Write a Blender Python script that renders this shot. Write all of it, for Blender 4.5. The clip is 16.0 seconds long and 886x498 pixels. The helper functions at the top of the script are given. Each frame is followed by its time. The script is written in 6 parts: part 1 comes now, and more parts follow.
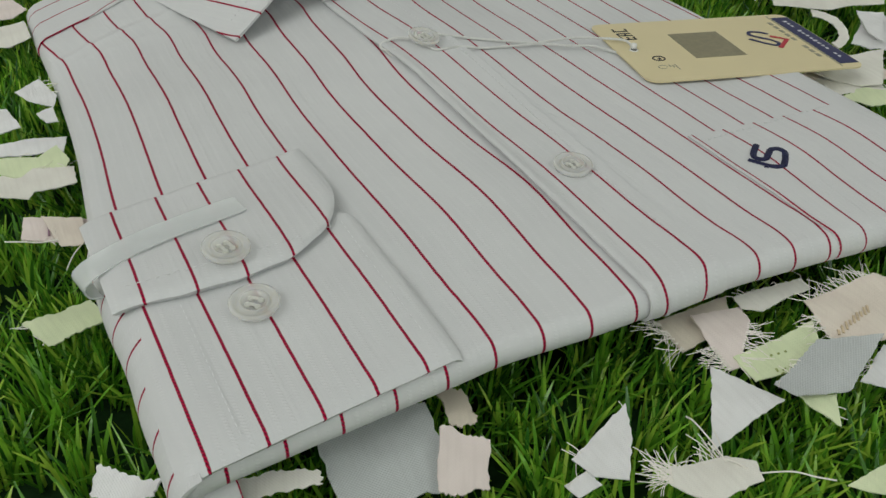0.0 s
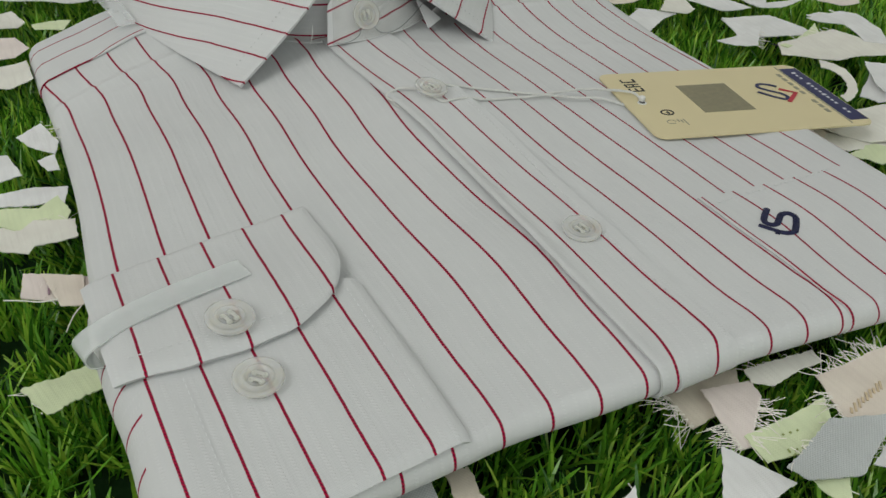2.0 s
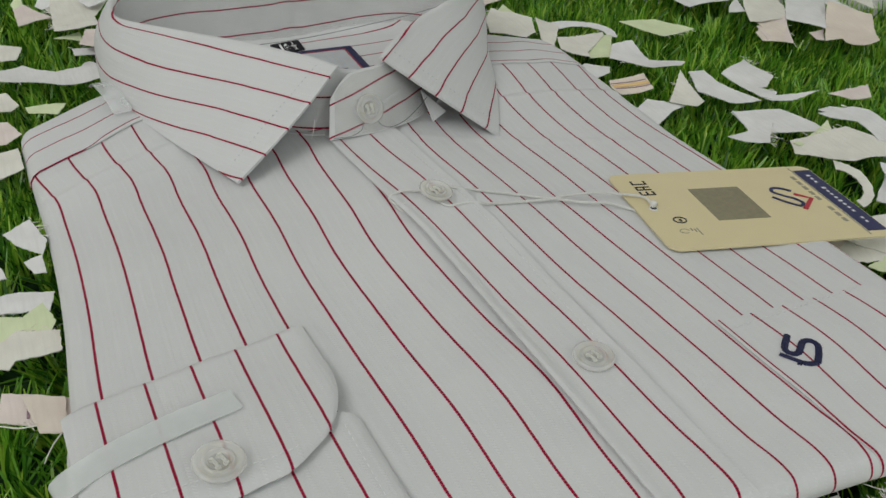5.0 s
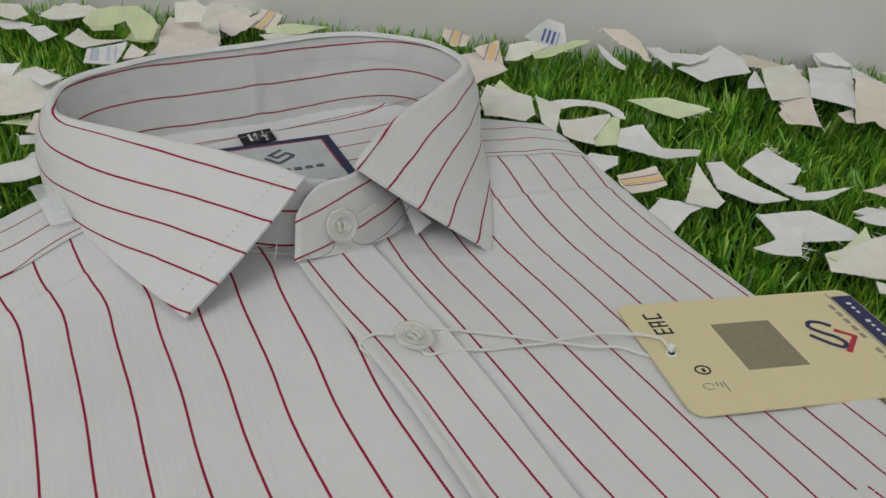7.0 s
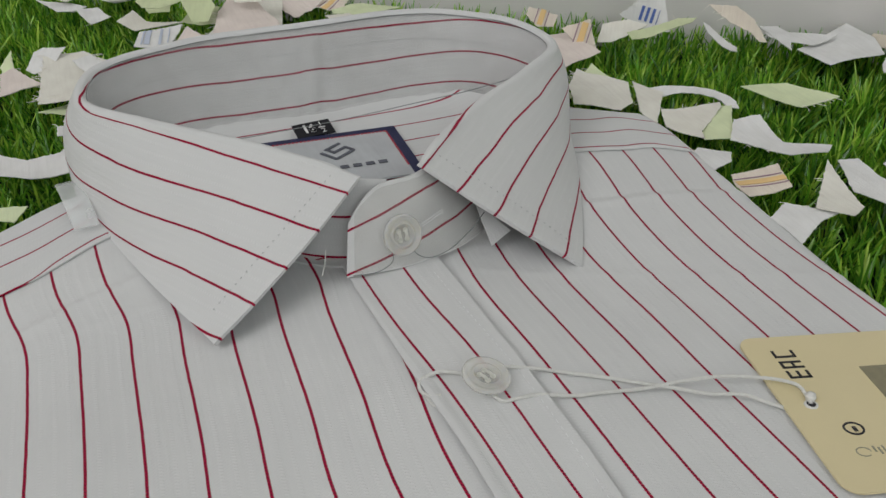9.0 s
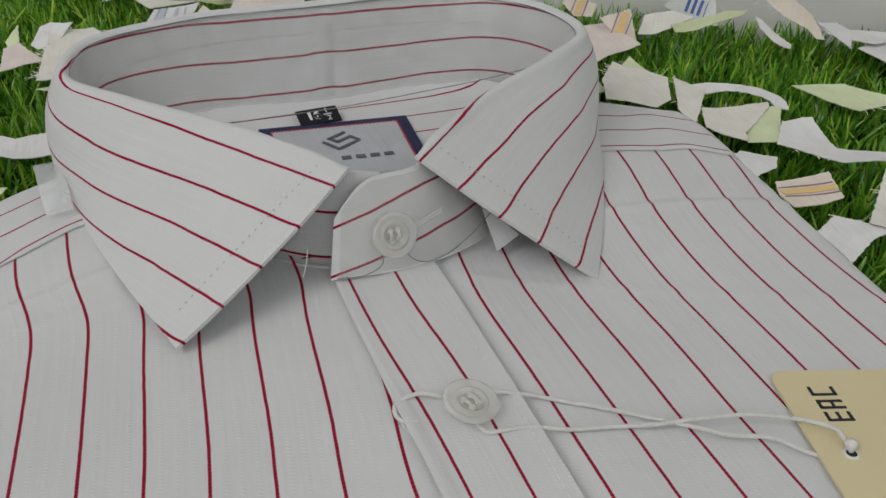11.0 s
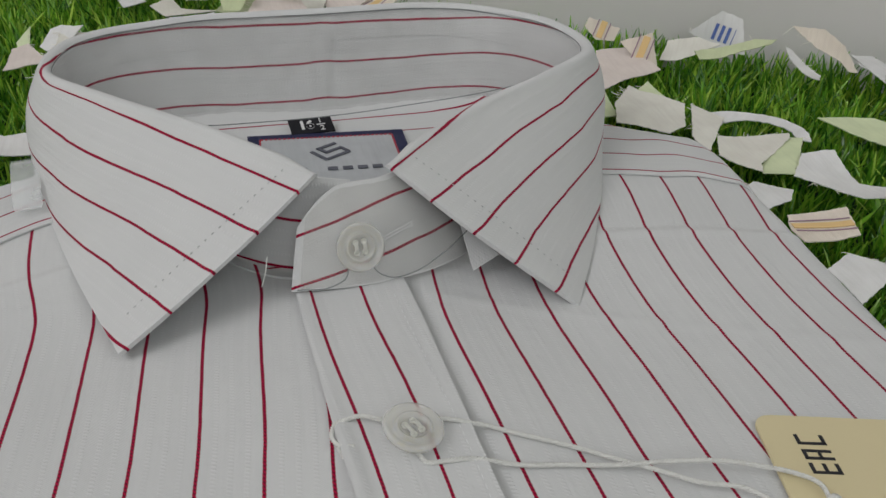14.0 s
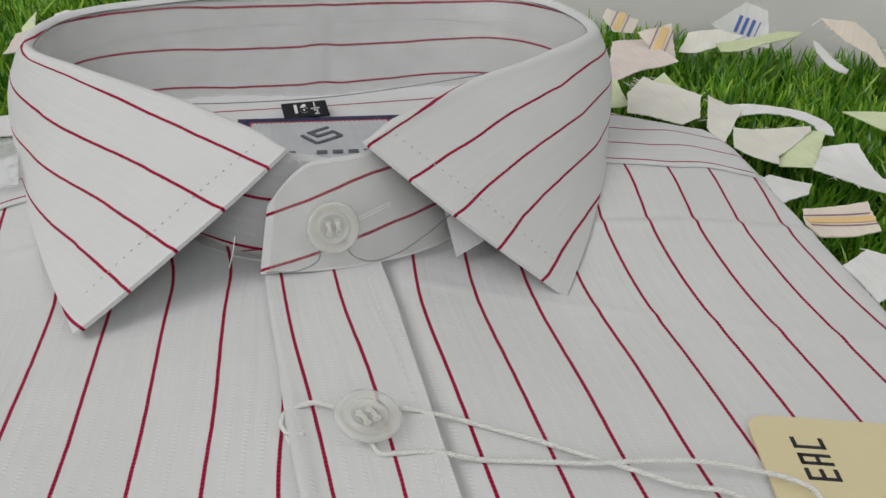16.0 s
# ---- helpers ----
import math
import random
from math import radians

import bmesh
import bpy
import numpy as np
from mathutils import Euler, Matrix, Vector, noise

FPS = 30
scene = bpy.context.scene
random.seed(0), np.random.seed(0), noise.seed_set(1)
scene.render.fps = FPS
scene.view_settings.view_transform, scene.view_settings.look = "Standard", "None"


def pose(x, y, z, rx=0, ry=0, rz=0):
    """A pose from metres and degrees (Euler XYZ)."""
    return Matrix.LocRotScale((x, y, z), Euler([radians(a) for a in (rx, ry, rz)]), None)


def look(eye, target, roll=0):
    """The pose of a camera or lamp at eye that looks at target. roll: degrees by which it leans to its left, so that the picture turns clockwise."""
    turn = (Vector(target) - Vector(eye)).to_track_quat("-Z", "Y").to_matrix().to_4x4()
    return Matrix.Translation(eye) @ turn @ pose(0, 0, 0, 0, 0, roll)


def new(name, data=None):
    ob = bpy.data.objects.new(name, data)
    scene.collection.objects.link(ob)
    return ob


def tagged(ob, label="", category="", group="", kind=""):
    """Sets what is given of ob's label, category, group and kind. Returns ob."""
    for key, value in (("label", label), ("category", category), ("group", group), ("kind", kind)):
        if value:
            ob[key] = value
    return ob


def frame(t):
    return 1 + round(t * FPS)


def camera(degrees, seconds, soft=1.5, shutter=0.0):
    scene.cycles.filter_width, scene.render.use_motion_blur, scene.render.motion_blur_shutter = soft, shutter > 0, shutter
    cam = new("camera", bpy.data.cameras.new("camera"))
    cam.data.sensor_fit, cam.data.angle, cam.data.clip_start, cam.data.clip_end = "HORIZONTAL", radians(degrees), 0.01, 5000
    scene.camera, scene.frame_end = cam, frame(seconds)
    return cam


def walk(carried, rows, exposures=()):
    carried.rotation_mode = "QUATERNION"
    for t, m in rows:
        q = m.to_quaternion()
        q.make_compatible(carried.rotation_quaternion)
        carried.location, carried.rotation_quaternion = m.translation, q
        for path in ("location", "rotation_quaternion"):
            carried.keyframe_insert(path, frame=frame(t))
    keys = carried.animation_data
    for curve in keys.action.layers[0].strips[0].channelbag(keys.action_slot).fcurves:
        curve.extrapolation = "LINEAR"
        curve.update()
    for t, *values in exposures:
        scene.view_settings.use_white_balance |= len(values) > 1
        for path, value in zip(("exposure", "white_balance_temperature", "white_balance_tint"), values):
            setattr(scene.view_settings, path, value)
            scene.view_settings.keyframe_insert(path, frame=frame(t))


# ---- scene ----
cam = camera(51.3, 16.0)
METRES, EYE, TILT, LEAN, TURN = 0.25, 0.193, -37.98, -0.6, -28.0
ROWS = [
    (0.0, 0.0, 0.0, 0.0, 0.0, 0.0, -0.0),
    (0.5, -0.0018, 0.0012, 0.011, 0.01, 0.01, -0.1),
    (1.0, -0.0051, 0.0062, 0.0254, 0.01, 0.03, -0.25),
    (1.5, -0.009, 0.0123, 0.041, -0.05, 0.16, -0.46),
    (2.0, -0.0128, 0.0155, 0.0637, -0.24, 0.64, -0.8),
    (2.5, -0.014, 0.0186, 0.0746, -0.46, 1.72, -1.02),
    (3.0, -0.0138, 0.0188, 0.083, -0.6, 2.11, -1.14),
    (5.5, -0.0285, 0.1045, 0.2145, -0.62, 3.89, -2.07),
    (6.0, -0.0228, 0.1544, 0.2794, -0.74, 4.51, -2.34),
    (6.5, -0.0055, 0.2006, 0.3117, -0.74, 5.01, -2.33),
    (7.0, 0.0002, 0.2597, 0.3305, -0.31, 4.89, -2.06),
    (7.5, -0.0026, 0.3289, 0.35, 0.29, 4.59, -1.94),
    (8.0, -0.0106, 0.3951, 0.3636, 1.77, 4.49, -2.24),
    (8.5, -0.0064, 0.4408, 0.3712, 3.85, 4.27, -2.74),
    (9.0, 0.0011, 0.473, 0.3785, 4.7, 4.03, -3.19),
    (11.5, 0.0661, 0.6234, 0.3884, 8.64, 3.55, -6.31),
    (12.0, 0.0895, 0.6429, 0.3786, 9.6, 3.56, -6.91),
    (12.5, 0.1013, 0.6502, 0.3866, 9.9, 3.95, -7.85),
    (13.0, 0.1124, 0.6557, 0.395, 9.95, 4.6, -8.38),
    (13.5, 0.1141, 0.6585, 0.3967, 9.99, 5.24, -8.55),
    (14.0, 0.1144, 0.6693, 0.3946, 10.27, 5.38, -8.81),
    (14.5, 0.1191, 0.6847, 0.3943, 10.59, 5.36, -8.86),
    (15.0, 0.1323, 0.6979, 0.3959, 11.07, 5.45, -9.06),
    (15.5, 0.1469, 0.7162, 0.3882, 11.81, 5.5, -9.68),
    (16.0, 0.1619, 0.7386, 0.3829, 12.57, 5.71, -10.17),
]
walk(cam, [(t, pose(0, 0, EYE, TILT, LEAN, TURN) @ pose(METRES * x, METRES * y, METRES * z, 90 + pitch, roll, yaw)) for t, x, y, z, yaw, pitch, roll in ROWS],
     exposures=[(0.0, -0.25, 6500, 6), (3.0, -0.22, 6500, 7.5), (5.5, -0.24, 6500, 9), (7.5, -0.24, 6500, 10.5), (12.0, -0.30, 6480, 12.5), (14.0, -0.32, 6480, 12.5), (14.2, -0.02, 6480, 13), (16.0, -0.01, 6480, 12.5)])

# ---- light ----
world = bpy.data.worlds.new("world")
scene.world = world
world.use_nodes = True
world.node_tree.nodes["Background"].inputs[0].default_value = (0.9, 0.95, 1.0, 1)
world.node_tree.nodes["Background"].inputs[1].default_value = 0.3


def unseen_lamp(name, x, y, z, w, h, power, aim, colour):
    data = bpy.data.lights.new(name, "AREA")
    data.shape, data.size, data.size_y, data.energy = "RECTANGLE", w, h, power
    data.color = colour
    ob = new(name, data)
    ob.matrix_world = look((x, y, z), aim)
    return ob


# no fitting is in view: panels added under the ceiling, set by the shading
unseen_lamp("unseen_light", -2.3, -0.3, 2.36, 1.8, 2.4, 62, (-2.4, -0.3, 0), (0.975, 0.985, 0.985))
unseen_lamp("unseen_light", -0.3, -3.6, 2.36, 2.6, 1.8, 50, (-0.3, -3.6, 0), (0.93, 0.99, 0.985))
# weak fill panel, added on the right to lift the shaded sides
unseen_lamp("unseen_light", 1.9, -1.6, 2.36, 1.8, 1.8, 15, (1.9, -1.6, 0), (0.90, 0.99, 0.975))

# ---- materials ----
PITCH = 0.0131


def material(name, rough=0.8, spec=0.3):
    m = bpy.data.materials.new(name)
    m.use_nodes = True
    b = m.node_tree.nodes["Principled BSDF"]
    b.inputs["Roughness"].default_value = rough
    b.inputs["Specular IOR Level"].default_value = spec
    return m, m.node_tree, b


def node(tree, kind, inputs=None, **attrs):
    n = tree.nodes.new(kind)
    for k, v in attrs.items():
        setattr(n, k, v)
    for k, v in (inputs or {}).items():
        if isinstance(v, bpy.types.NodeSocket):
            tree.links.new(v, n.inputs[k])
        else:
            n.inputs[k].default_value = v
    return n


def calc(tree, op, *args):
    n = tree.nodes.new("ShaderNodeMath")
    n.operation = op
    for k, v in enumerate(args):
        if isinstance(v, bpy.types.NodeSocket):
            tree.links.new(v, n.inputs[k])
        else:
            n.inputs[k].default_value = v
    return n.outputs[0]


def blend(tree, fac, a, b, kind="MIX"):
    n = tree.nodes.new("ShaderNodeMix")
    n.data_type, n.blend_type = "RGBA", kind
    for k, v in ((0, fac), (6, a), (7, b)):
        if isinstance(v, bpy.types.NodeSocket):
            tree.links.new(v, n.inputs[k])
        else:
            n.inputs[k].default_value = v
    return n.outputs[2]


def bumped(tree, bsdf, height, strength, distance):
    n = node(tree, "ShaderNodeBump", {"Height": height, "Strength": strength, "Distance": distance})
    tree.links.new(n.outputs[0], bsdf.inputs["Normal"])


def striped_cloth():
    """White dobby shirting with a thin twisted crimson pinstripe; the map is in metres: u across, v along the stripes."""
    m, t, b = material("striped_cloth", 0.85, 0.12)
    uv = node(t, "ShaderNodeUVMap", uv_map="cloth").outputs[0]
    sep = node(t, "ShaderNodeSeparateXYZ", {0: uv})
    u, v = sep.outputs[0], sep.outputs[1]
    wob = node(t, "ShaderNodeTexNoise", {"Vector": uv, "Scale": 220.0, "Detail": 2.0}).outputs[0]
    uw = calc(t, "ADD", u, calc(t, "MULTIPLY", calc(t, "SUBTRACT", wob, 0.5), 0.00022))
    f = calc(t, "FRACT", calc(t, "ADD", calc(t, "DIVIDE", uw, PITCH), 0.5))
    d = calc(t, "MULTIPLY", calc(t, "ABSOLUTE", calc(t, "SUBTRACT", f, 0.5)), PITCH)
    twist = calc(t, "SINE", calc(t, "MULTIPLY", calc(t, "ADD", v, calc(t, "MULTIPLY", uw, 1.2)), 2 * math.pi / 0.0011))
    half = calc(t, "ADD", 0.00038, calc(t, "MULTIPLY", twist, 0.00004))
    line = node(t, "ShaderNodeMapRange", {0: calc(t, "SUBTRACT", half, d), 1: -0.00008, 2: 0.00008}).outputs[0]
    # dobby columns: three rows of raised yarn knots between two stripes
    cols = calc(t, "COSINE", calc(t, "MULTIPLY", u, 2 * math.pi / (PITCH / 4)))
    knot = calc(t, "SINE", calc(t, "MULTIPLY", calc(t, "ADD", v, calc(t, "MULTIPLY", u, 0.35)), 2 * math.pi / 0.00105))
    patchy = node(t, "ShaderNodeTexNoise", {"Vector": uv, "Scale": 60.0, "Detail": 2.0}).outputs[0]
    col = calc(t, "MULTIPLY", node(t, "ShaderNodeMapRange", {0: cols, 1: 0.45, 2: 0.85}).outputs[0], node(t, "ShaderNodeMapRange", {0: knot, 1: -0.2, 2: 0.5}).outputs[0])
    col = calc(t, "MULTIPLY", col, calc(t, "MULTIPLY", calc(t, "GREATER_THAN", d, PITCH * 0.14), node(t, "ShaderNodeMapRange", {0: patchy, 1: 0.38, 2: 0.62, 3: 0.3}).outputs[0]))
    big = node(t, "ShaderNodeTexNoise", {"Vector": uv, "Scale": 35.0, "Detail": 4.0}).outputs[0]
    slub = node(t, "ShaderNodeMapping", {"Vector": uv, "Scale": (900.0, 60.0, 1.0)})
    slubs = node(t, "ShaderNodeTexNoise", {"Vector": slub.outputs[0], "Scale": 1.0, "Detail": 2.0}).outputs[0]
    white = blend(t, big, (0.61, 0.615, 0.615, 1), (0.68, 0.685, 0.68, 1))
    # whiter knot yarn; on the chest this lightening stands in for relief shading
    white = blend(t, calc(t, "MULTIPLY", col, 0.22), white, (0.82, 0.82, 0.82, 1))
    white = blend(t, calc(t, "MULTIPLY", slubs, 0.16), white, (0.50, 0.51, 0.52, 1))
    streak = node(t, "ShaderNodeMapping", {"Vector": uv, "Scale": (170.0, 7.0, 1.0)})
    streaks = node(t, "ShaderNodeTexNoise", {"Vector": streak.outputs[0], "Scale": 1.0, "Detail": 3.0}).outputs[0]
    red = blend(t, calc(t, "ADD", calc(t, "MULTIPLY", twist, 0.5), 0.5), (0.10, 0.001, 0.013, 1), (0.48, 0.005, 0.052, 1))
    t.links.new(blend(t, line, white, red), b.inputs["Base Color"])
    wa = calc(t, "SINE", calc(t, "MULTIPLY", u, 2 * math.pi / 0.0005))
    wb = calc(t, "SINE", calc(t, "MULTIPLY", v, 2 * math.pi / 0.0005))
    h = calc(t, "ADD", calc(t, "MULTIPLY", calc(t, "MULTIPLY", wa, wb), 0.10), calc(t, "ADD", calc(t, "MULTIPLY", col, 0.5), calc(t, "MULTIPLY", line, 0.8)))
    crumple = node(t, "ShaderNodeTexNoise", {"Vector": uv, "Scale": 140.0, "Detail": 4.0}).outputs[0]
    h = calc(t, "ADD", h, calc(t, "ADD", calc(t, "MULTIPLY", crumple, 2.4), calc(t, "MULTIPLY", streaks, 3.2)))
    bumped(t, b, h, 0.5, 0.0003)
    b.inputs["Sheen Weight"].default_value = 0.05
    return m


def woven(name, colour, scale=1400.0, rough=0.85, vary=0.12, grid=0.03, sheer=0.0):
    """Plain woven scrap cloth."""
    m, t, b = material(name, rough, 0.15)
    co = node(t, "ShaderNodeTexCoord").outputs["Object"]
    n1 = node(t, "ShaderNodeTexNoise", {"Vector": co, "Scale": 90.0, "Detail": 4.0}).outputs[0]
    rnd = node(t, "ShaderNodeObjectInfo").outputs["Random"]
    dark = tuple(c * (1 - 2 * vary) for c in colour) + (1,)
    c = blend(t, n1, dark, tuple(min(0.9, c * (1 + vary)) for c in colour) + (1,))
    c = blend(t, calc(t, "MULTIPLY", rnd, 0.3), c, tuple(x * 0.88 for x in colour) + (1,))
    sep = node(t, "ShaderNodeSeparateXYZ", {0: co})
    wa = calc(t, "SINE", calc(t, "MULTIPLY", sep.outputs[0], scale * 6.283))
    wb = calc(t, "SINE", calc(t, "MULTIPLY", sep.outputs[1], scale * 6.283))
    weave = calc(t, "MULTIPLY", wa, wb)
    c = blend(t, calc(t, "MULTIPLY", calc(t, "ADD", weave, 1.0), grid), c, tuple(x * 0.6 for x in colour) + (1,))
    slub = node(t, "ShaderNodeMapping", {"Vector": co, "Scale": (620.0, 45.0, 1.0)})
    slubs = node(t, "ShaderNodeTexNoise", {"Vector": slub.outputs[0], "Scale": 1.0, "Detail": 3.0}).outputs[0]
    c = blend(t, node(t, "ShaderNodeMapRange", {0: slubs, 1: 0.45, 2: 0.75, 3: 0.0, 4: 0.30}).outputs[0], c, tuple(x * 0.72 for x in colour) + (1,))
    t.links.new(c, b.inputs["Base Color"])
    if sheer:
        t.links.new(node(t, "ShaderNodeMapRange", {0: weave, 1: -0.6, 2: 0.4, 3: 1 - sheer}).outputs[0], b.inputs["Alpha"])
    bumped(t, b, calc(t, "ADD", calc(t, "ADD", calc(t, "MULTIPLY", weave, 1.0 if sheer else 0.3), calc(t, "MULTIPLY", slubs, 3.0)), calc(t, "MULTIPLY", n1, 5.0)), 0.3, 0.0003)
    return m


def plain(name, colour, rough=0.6, spec=0.3, vary=0.08, scale=60.0, bump=0.05):
    m, t, b = material(name, rough, spec)
    co = node(t, "ShaderNodeTexCoord").outputs["Object"]
    n1 = node(t, "ShaderNodeTexNoise", {"Vector": co, "Scale": scale, "Detail": 6.0}).outputs[0]
    c = blend(t, n1, tuple(x * (1 - vary) for x in colour) + (1,), tuple(min(0.95, x * (1 + vary)) for x in colour) + (1,))
    t.links.new(c, b.inputs["Base Color"])
    bumped(t, b, n1, bump, 0.001)
    return m


def clear_plastic(name, rough=0.15, alpha=0.25, tint=(0.9, 0.93, 0.93)):
    m, t, b = material(name, rough, 0.5)
    b.inputs["Base Color"].default_value = (*tint, 1)
    co = node(t, "ShaderNodeTexCoord").outputs["Object"]
    n1 = node(t, "ShaderNodeTexNoise", {"Vector": co, "Scale": 160.0, "Detail": 3.0}).outputs[0]
    t.links.new(calc(t, "ADD", alpha - 0.06, calc(t, "MULTIPLY", n1, 0.12)), b.inputs["Alpha"])
    return m


def button_plastic():
    """Milky, slightly clouded ivory polyester."""
    m, t, b = material("button_plastic", 0.14, 0.5)
    co = node(t, "ShaderNodeTexCoord").outputs["Object"]
    n1 = node(t, "ShaderNodeTexNoise", {"Vector": co, "Scale": 170.0, "Detail": 3.0}).outputs[0]
    t.links.new(blend(t, n1, (0.72, 0.71, 0.64, 1), (0.84, 0.84, 0.79, 1)), b.inputs["Base Color"])
    b.inputs["Subsurface Weight"].default_value = 0.9
    b.inputs["Subsurface Radius"].default_value = (1.0, 0.95, 0.8)
    b.inputs["Subsurface Scale"].default_value = 0.004
    b.inputs["Alpha"].default_value = 0.40
    b.inputs["Coat Weight"].default_value = 1.0
    b.inputs["Coat Roughness"].default_value = 0.05
    return m


def grass_blades():
    m, t, b = material("turf_blade", 0.26, 0.6)
    rnd = node(t, "ShaderNodeNewGeometry").outputs["Random Per Island"]
    ramp = node(t, "ShaderNodeValToRGB", {0: rnd})
    e = ramp.color_ramp.elements
    e[0].position, e[0].color = 0.0, (0.022, 0.11, 0.014, 1)
    e[1].position, e[1].color = 1.0, (0.60, 0.82, 0.10, 1)
    mid = e.new(0.58)
    mid.color = (0.24, 0.57, 0.042, 1)
    co = node(t, "ShaderNodeTexCoord").outputs["Object"]
    n1 = node(t, "ShaderNodeTexNoise", {"Vector": co, "Scale": 24.0, "Detail": 3.0}).outputs[0]
    c = blend(t, calc(t, "MULTIPLY", n1, 0.45), ramp.outputs[0], (0.06, 0.23, 0.015, 1))
    t.links.new(c, b.inputs["Base Color"])
    glow = node(t, "ShaderNodeBsdfTranslucent", {"Color": c})
    both = node(t, "ShaderNodeMixShader", {0: 0.32, 1: b.outputs[0], 2: glow.outputs[0]})
    t.links.new(both.outputs[0], t.nodes["Material Output"].inputs[0])
    return m


def speckled():
    """Dull grey-brown print: the average tone of a code square, without its pattern."""
    m, t, b = material("speckled_print", 0.6, 0.2)
    co = node(t, "ShaderNodeTexCoord").outputs["Object"]
    n1 = node(t, "ShaderNodeTexNoise", {"Vector": co, "Scale": 500.0, "Detail": 4.0}).outputs[0]
    t.links.new(blend(t, n1, (0.20, 0.185, 0.13, 1), (0.31, 0.28, 0.18, 1)), b.inputs["Base Color"])
    return m


CLOTH = striped_cloth()
BUTTON = button_plastic()
THREAD = plain("white_thread", (0.8, 0.8, 0.77), 0.8, 0.2)
SOFT_THREAD = plain("button_thread", (0.58, 0.57, 0.53), 0.7, 0.3)
CORD = plain("cotton_cord", (0.72, 0.72, 0.69), 0.85, 0.2, 0.12, 900.0, 0.5)
CLEAR = clear_plastic("clear_plastic", 0.22, 0.30)
MILKY = clear_plastic("milky_plastic", 0.25, 0.54, (0.80, 0.83, 0.82))
# both strips carry a grey tint that darkens the collar band behind them
STAY = clear_plastic("clear_stay", 0.12, 0.10, (0.42, 0.415, 0.40))
FRONT_STAY = clear_plastic("clear_front_stay", 0.10, 0.09, (0.50, 0.49, 0.44))
CARD = plain("cream_card", (0.70, 0.61, 0.37), 0.5, 0.35, 0.04, 40.0, 0.02)
NAVY = plain("navy_ink", (0.028, 0.032, 0.10), 0.5, 0.3, 0.2, 200.0)
RED = plain("red_ink", (0.45, 0.03, 0.05), 0.5, 0.3)
INK = plain("black_ink", (0.03, 0.03, 0.035), 0.6, 0.2, 0.2)
GREYINK = plain("grey_ink", (0.30, 0.29, 0.22), 0.6, 0.2, 0.1)
SPECKLE = speckled()
NAVY_YARN = plain("navy_yarn", (0.012, 0.014, 0.055), 0.6, 0.35, 0.4, 900.0, 0.6)
LABEL = woven("silver_label", (0.52, 0.54, 0.56), 900.0, 0.5)
LABEL_EDGE = woven("navy_label_edge", (0.03, 0.035, 0.09), 900.0, 0.5)
BLACK_LABEL = woven("black_label", (0.02, 0.02, 0.024), 900.0, 0.6)
WHITE_PRINT = plain("white_print", (0.75, 0.75, 0.75), 0.6)
BLADE = grass_blades()
TURF = plain("turf_backing", (0.012, 0.035, 0.010), 0.9, 0.1, 0.4, 300.0, 0.4)
WALL = plain("painted_wall", (0.72, 0.70, 0.685), 0.55, 0.3, 0.05, 5.0, 0.03)
CEIL = plain("ceiling_paint", (0.8, 0.8, 0.8), 0.8)
FLOOR = plain("floor_tile", (0.45, 0.43, 0.40), 0.4)

# ---- mesh helpers ----


def smooth_step(a, b, x):
    t = np.clip((np.asarray(x, float) - a) / (b - a), 0, 1)
    return t * t * (3 - 2 * t)


def soft(x, xs, ys):
    """A table read smoothly (Catmull-Rom on uneven stations)."""
    xs, ys = np.asarray(xs, float), np.asarray(ys, float)
    m = np.gradient(ys, xs)
    x = np.clip(np.asarray(x, float), xs[0], xs[-1])
    k = np.clip(np.searchsorted(xs, x) - 1, 0, len(xs) - 2)
    h = xs[k + 1] - xs[k]
    t = (x - xs[k]) / h
    return ((2 * t**3 - 3 * t**2 + 1) * ys[k] + (t**3 - 2 * t**2 + t) * h * m[k]
            + (-2 * t**3 + 3 * t**2) * ys[k + 1] + (t**3 - t**2) * h * m[k + 1])


def curve_points(ctrl, n):
    """n points evenly along a smooth line through the control points."""
    c = np.asarray(ctrl, float)
    s = np.r_[0, np.cumsum(np.linalg.norm(np.diff(c, axis=0), axis=1))]
    fine = np.linspace(0, s[-1], 600)
    p = np.stack([soft(fine, s, c[:, i]) for i in range(c.shape[1])], 1)
    l = np.r_[0, np.cumsum(np.linalg.norm(np.diff(p, axis=0), axis=1))]
    q = np.linspace(0, l[-1], n)
    return np.stack([np.interp(q, l, p[:, i]) for i in range(c.shape[1])], 1)


def link(name, verts, faces, mat, parent=None, label="", uv=None, shade=True):
    me = bpy.data.meshes.new(name)
    me.from_pydata([tuple(map(float, v)) for v in verts], [], [tuple(map(int, f)) for f in faces])
    if uv is not None:
        layer = me.uv_layers.new(name="cloth")
        idx = np.empty(len(me.loops), np.int32)
        me.loops.foreach_get("vertex_index", idx)
        layer.data.foreach_set("uv", np.asarray(uv, np.float32)[idx].ravel())
    me.polygons.foreach_set("use_smooth", [shade] * len(me.polygons))
    me.materials.append(mat)
    me.update()
    if shade:
        me.set_sharp_from_angle(angle=radians(72))
    ob = new(name, me)
    if parent:
        ob.parent = parent
    if label:
        ob["label"] = label
    return ob


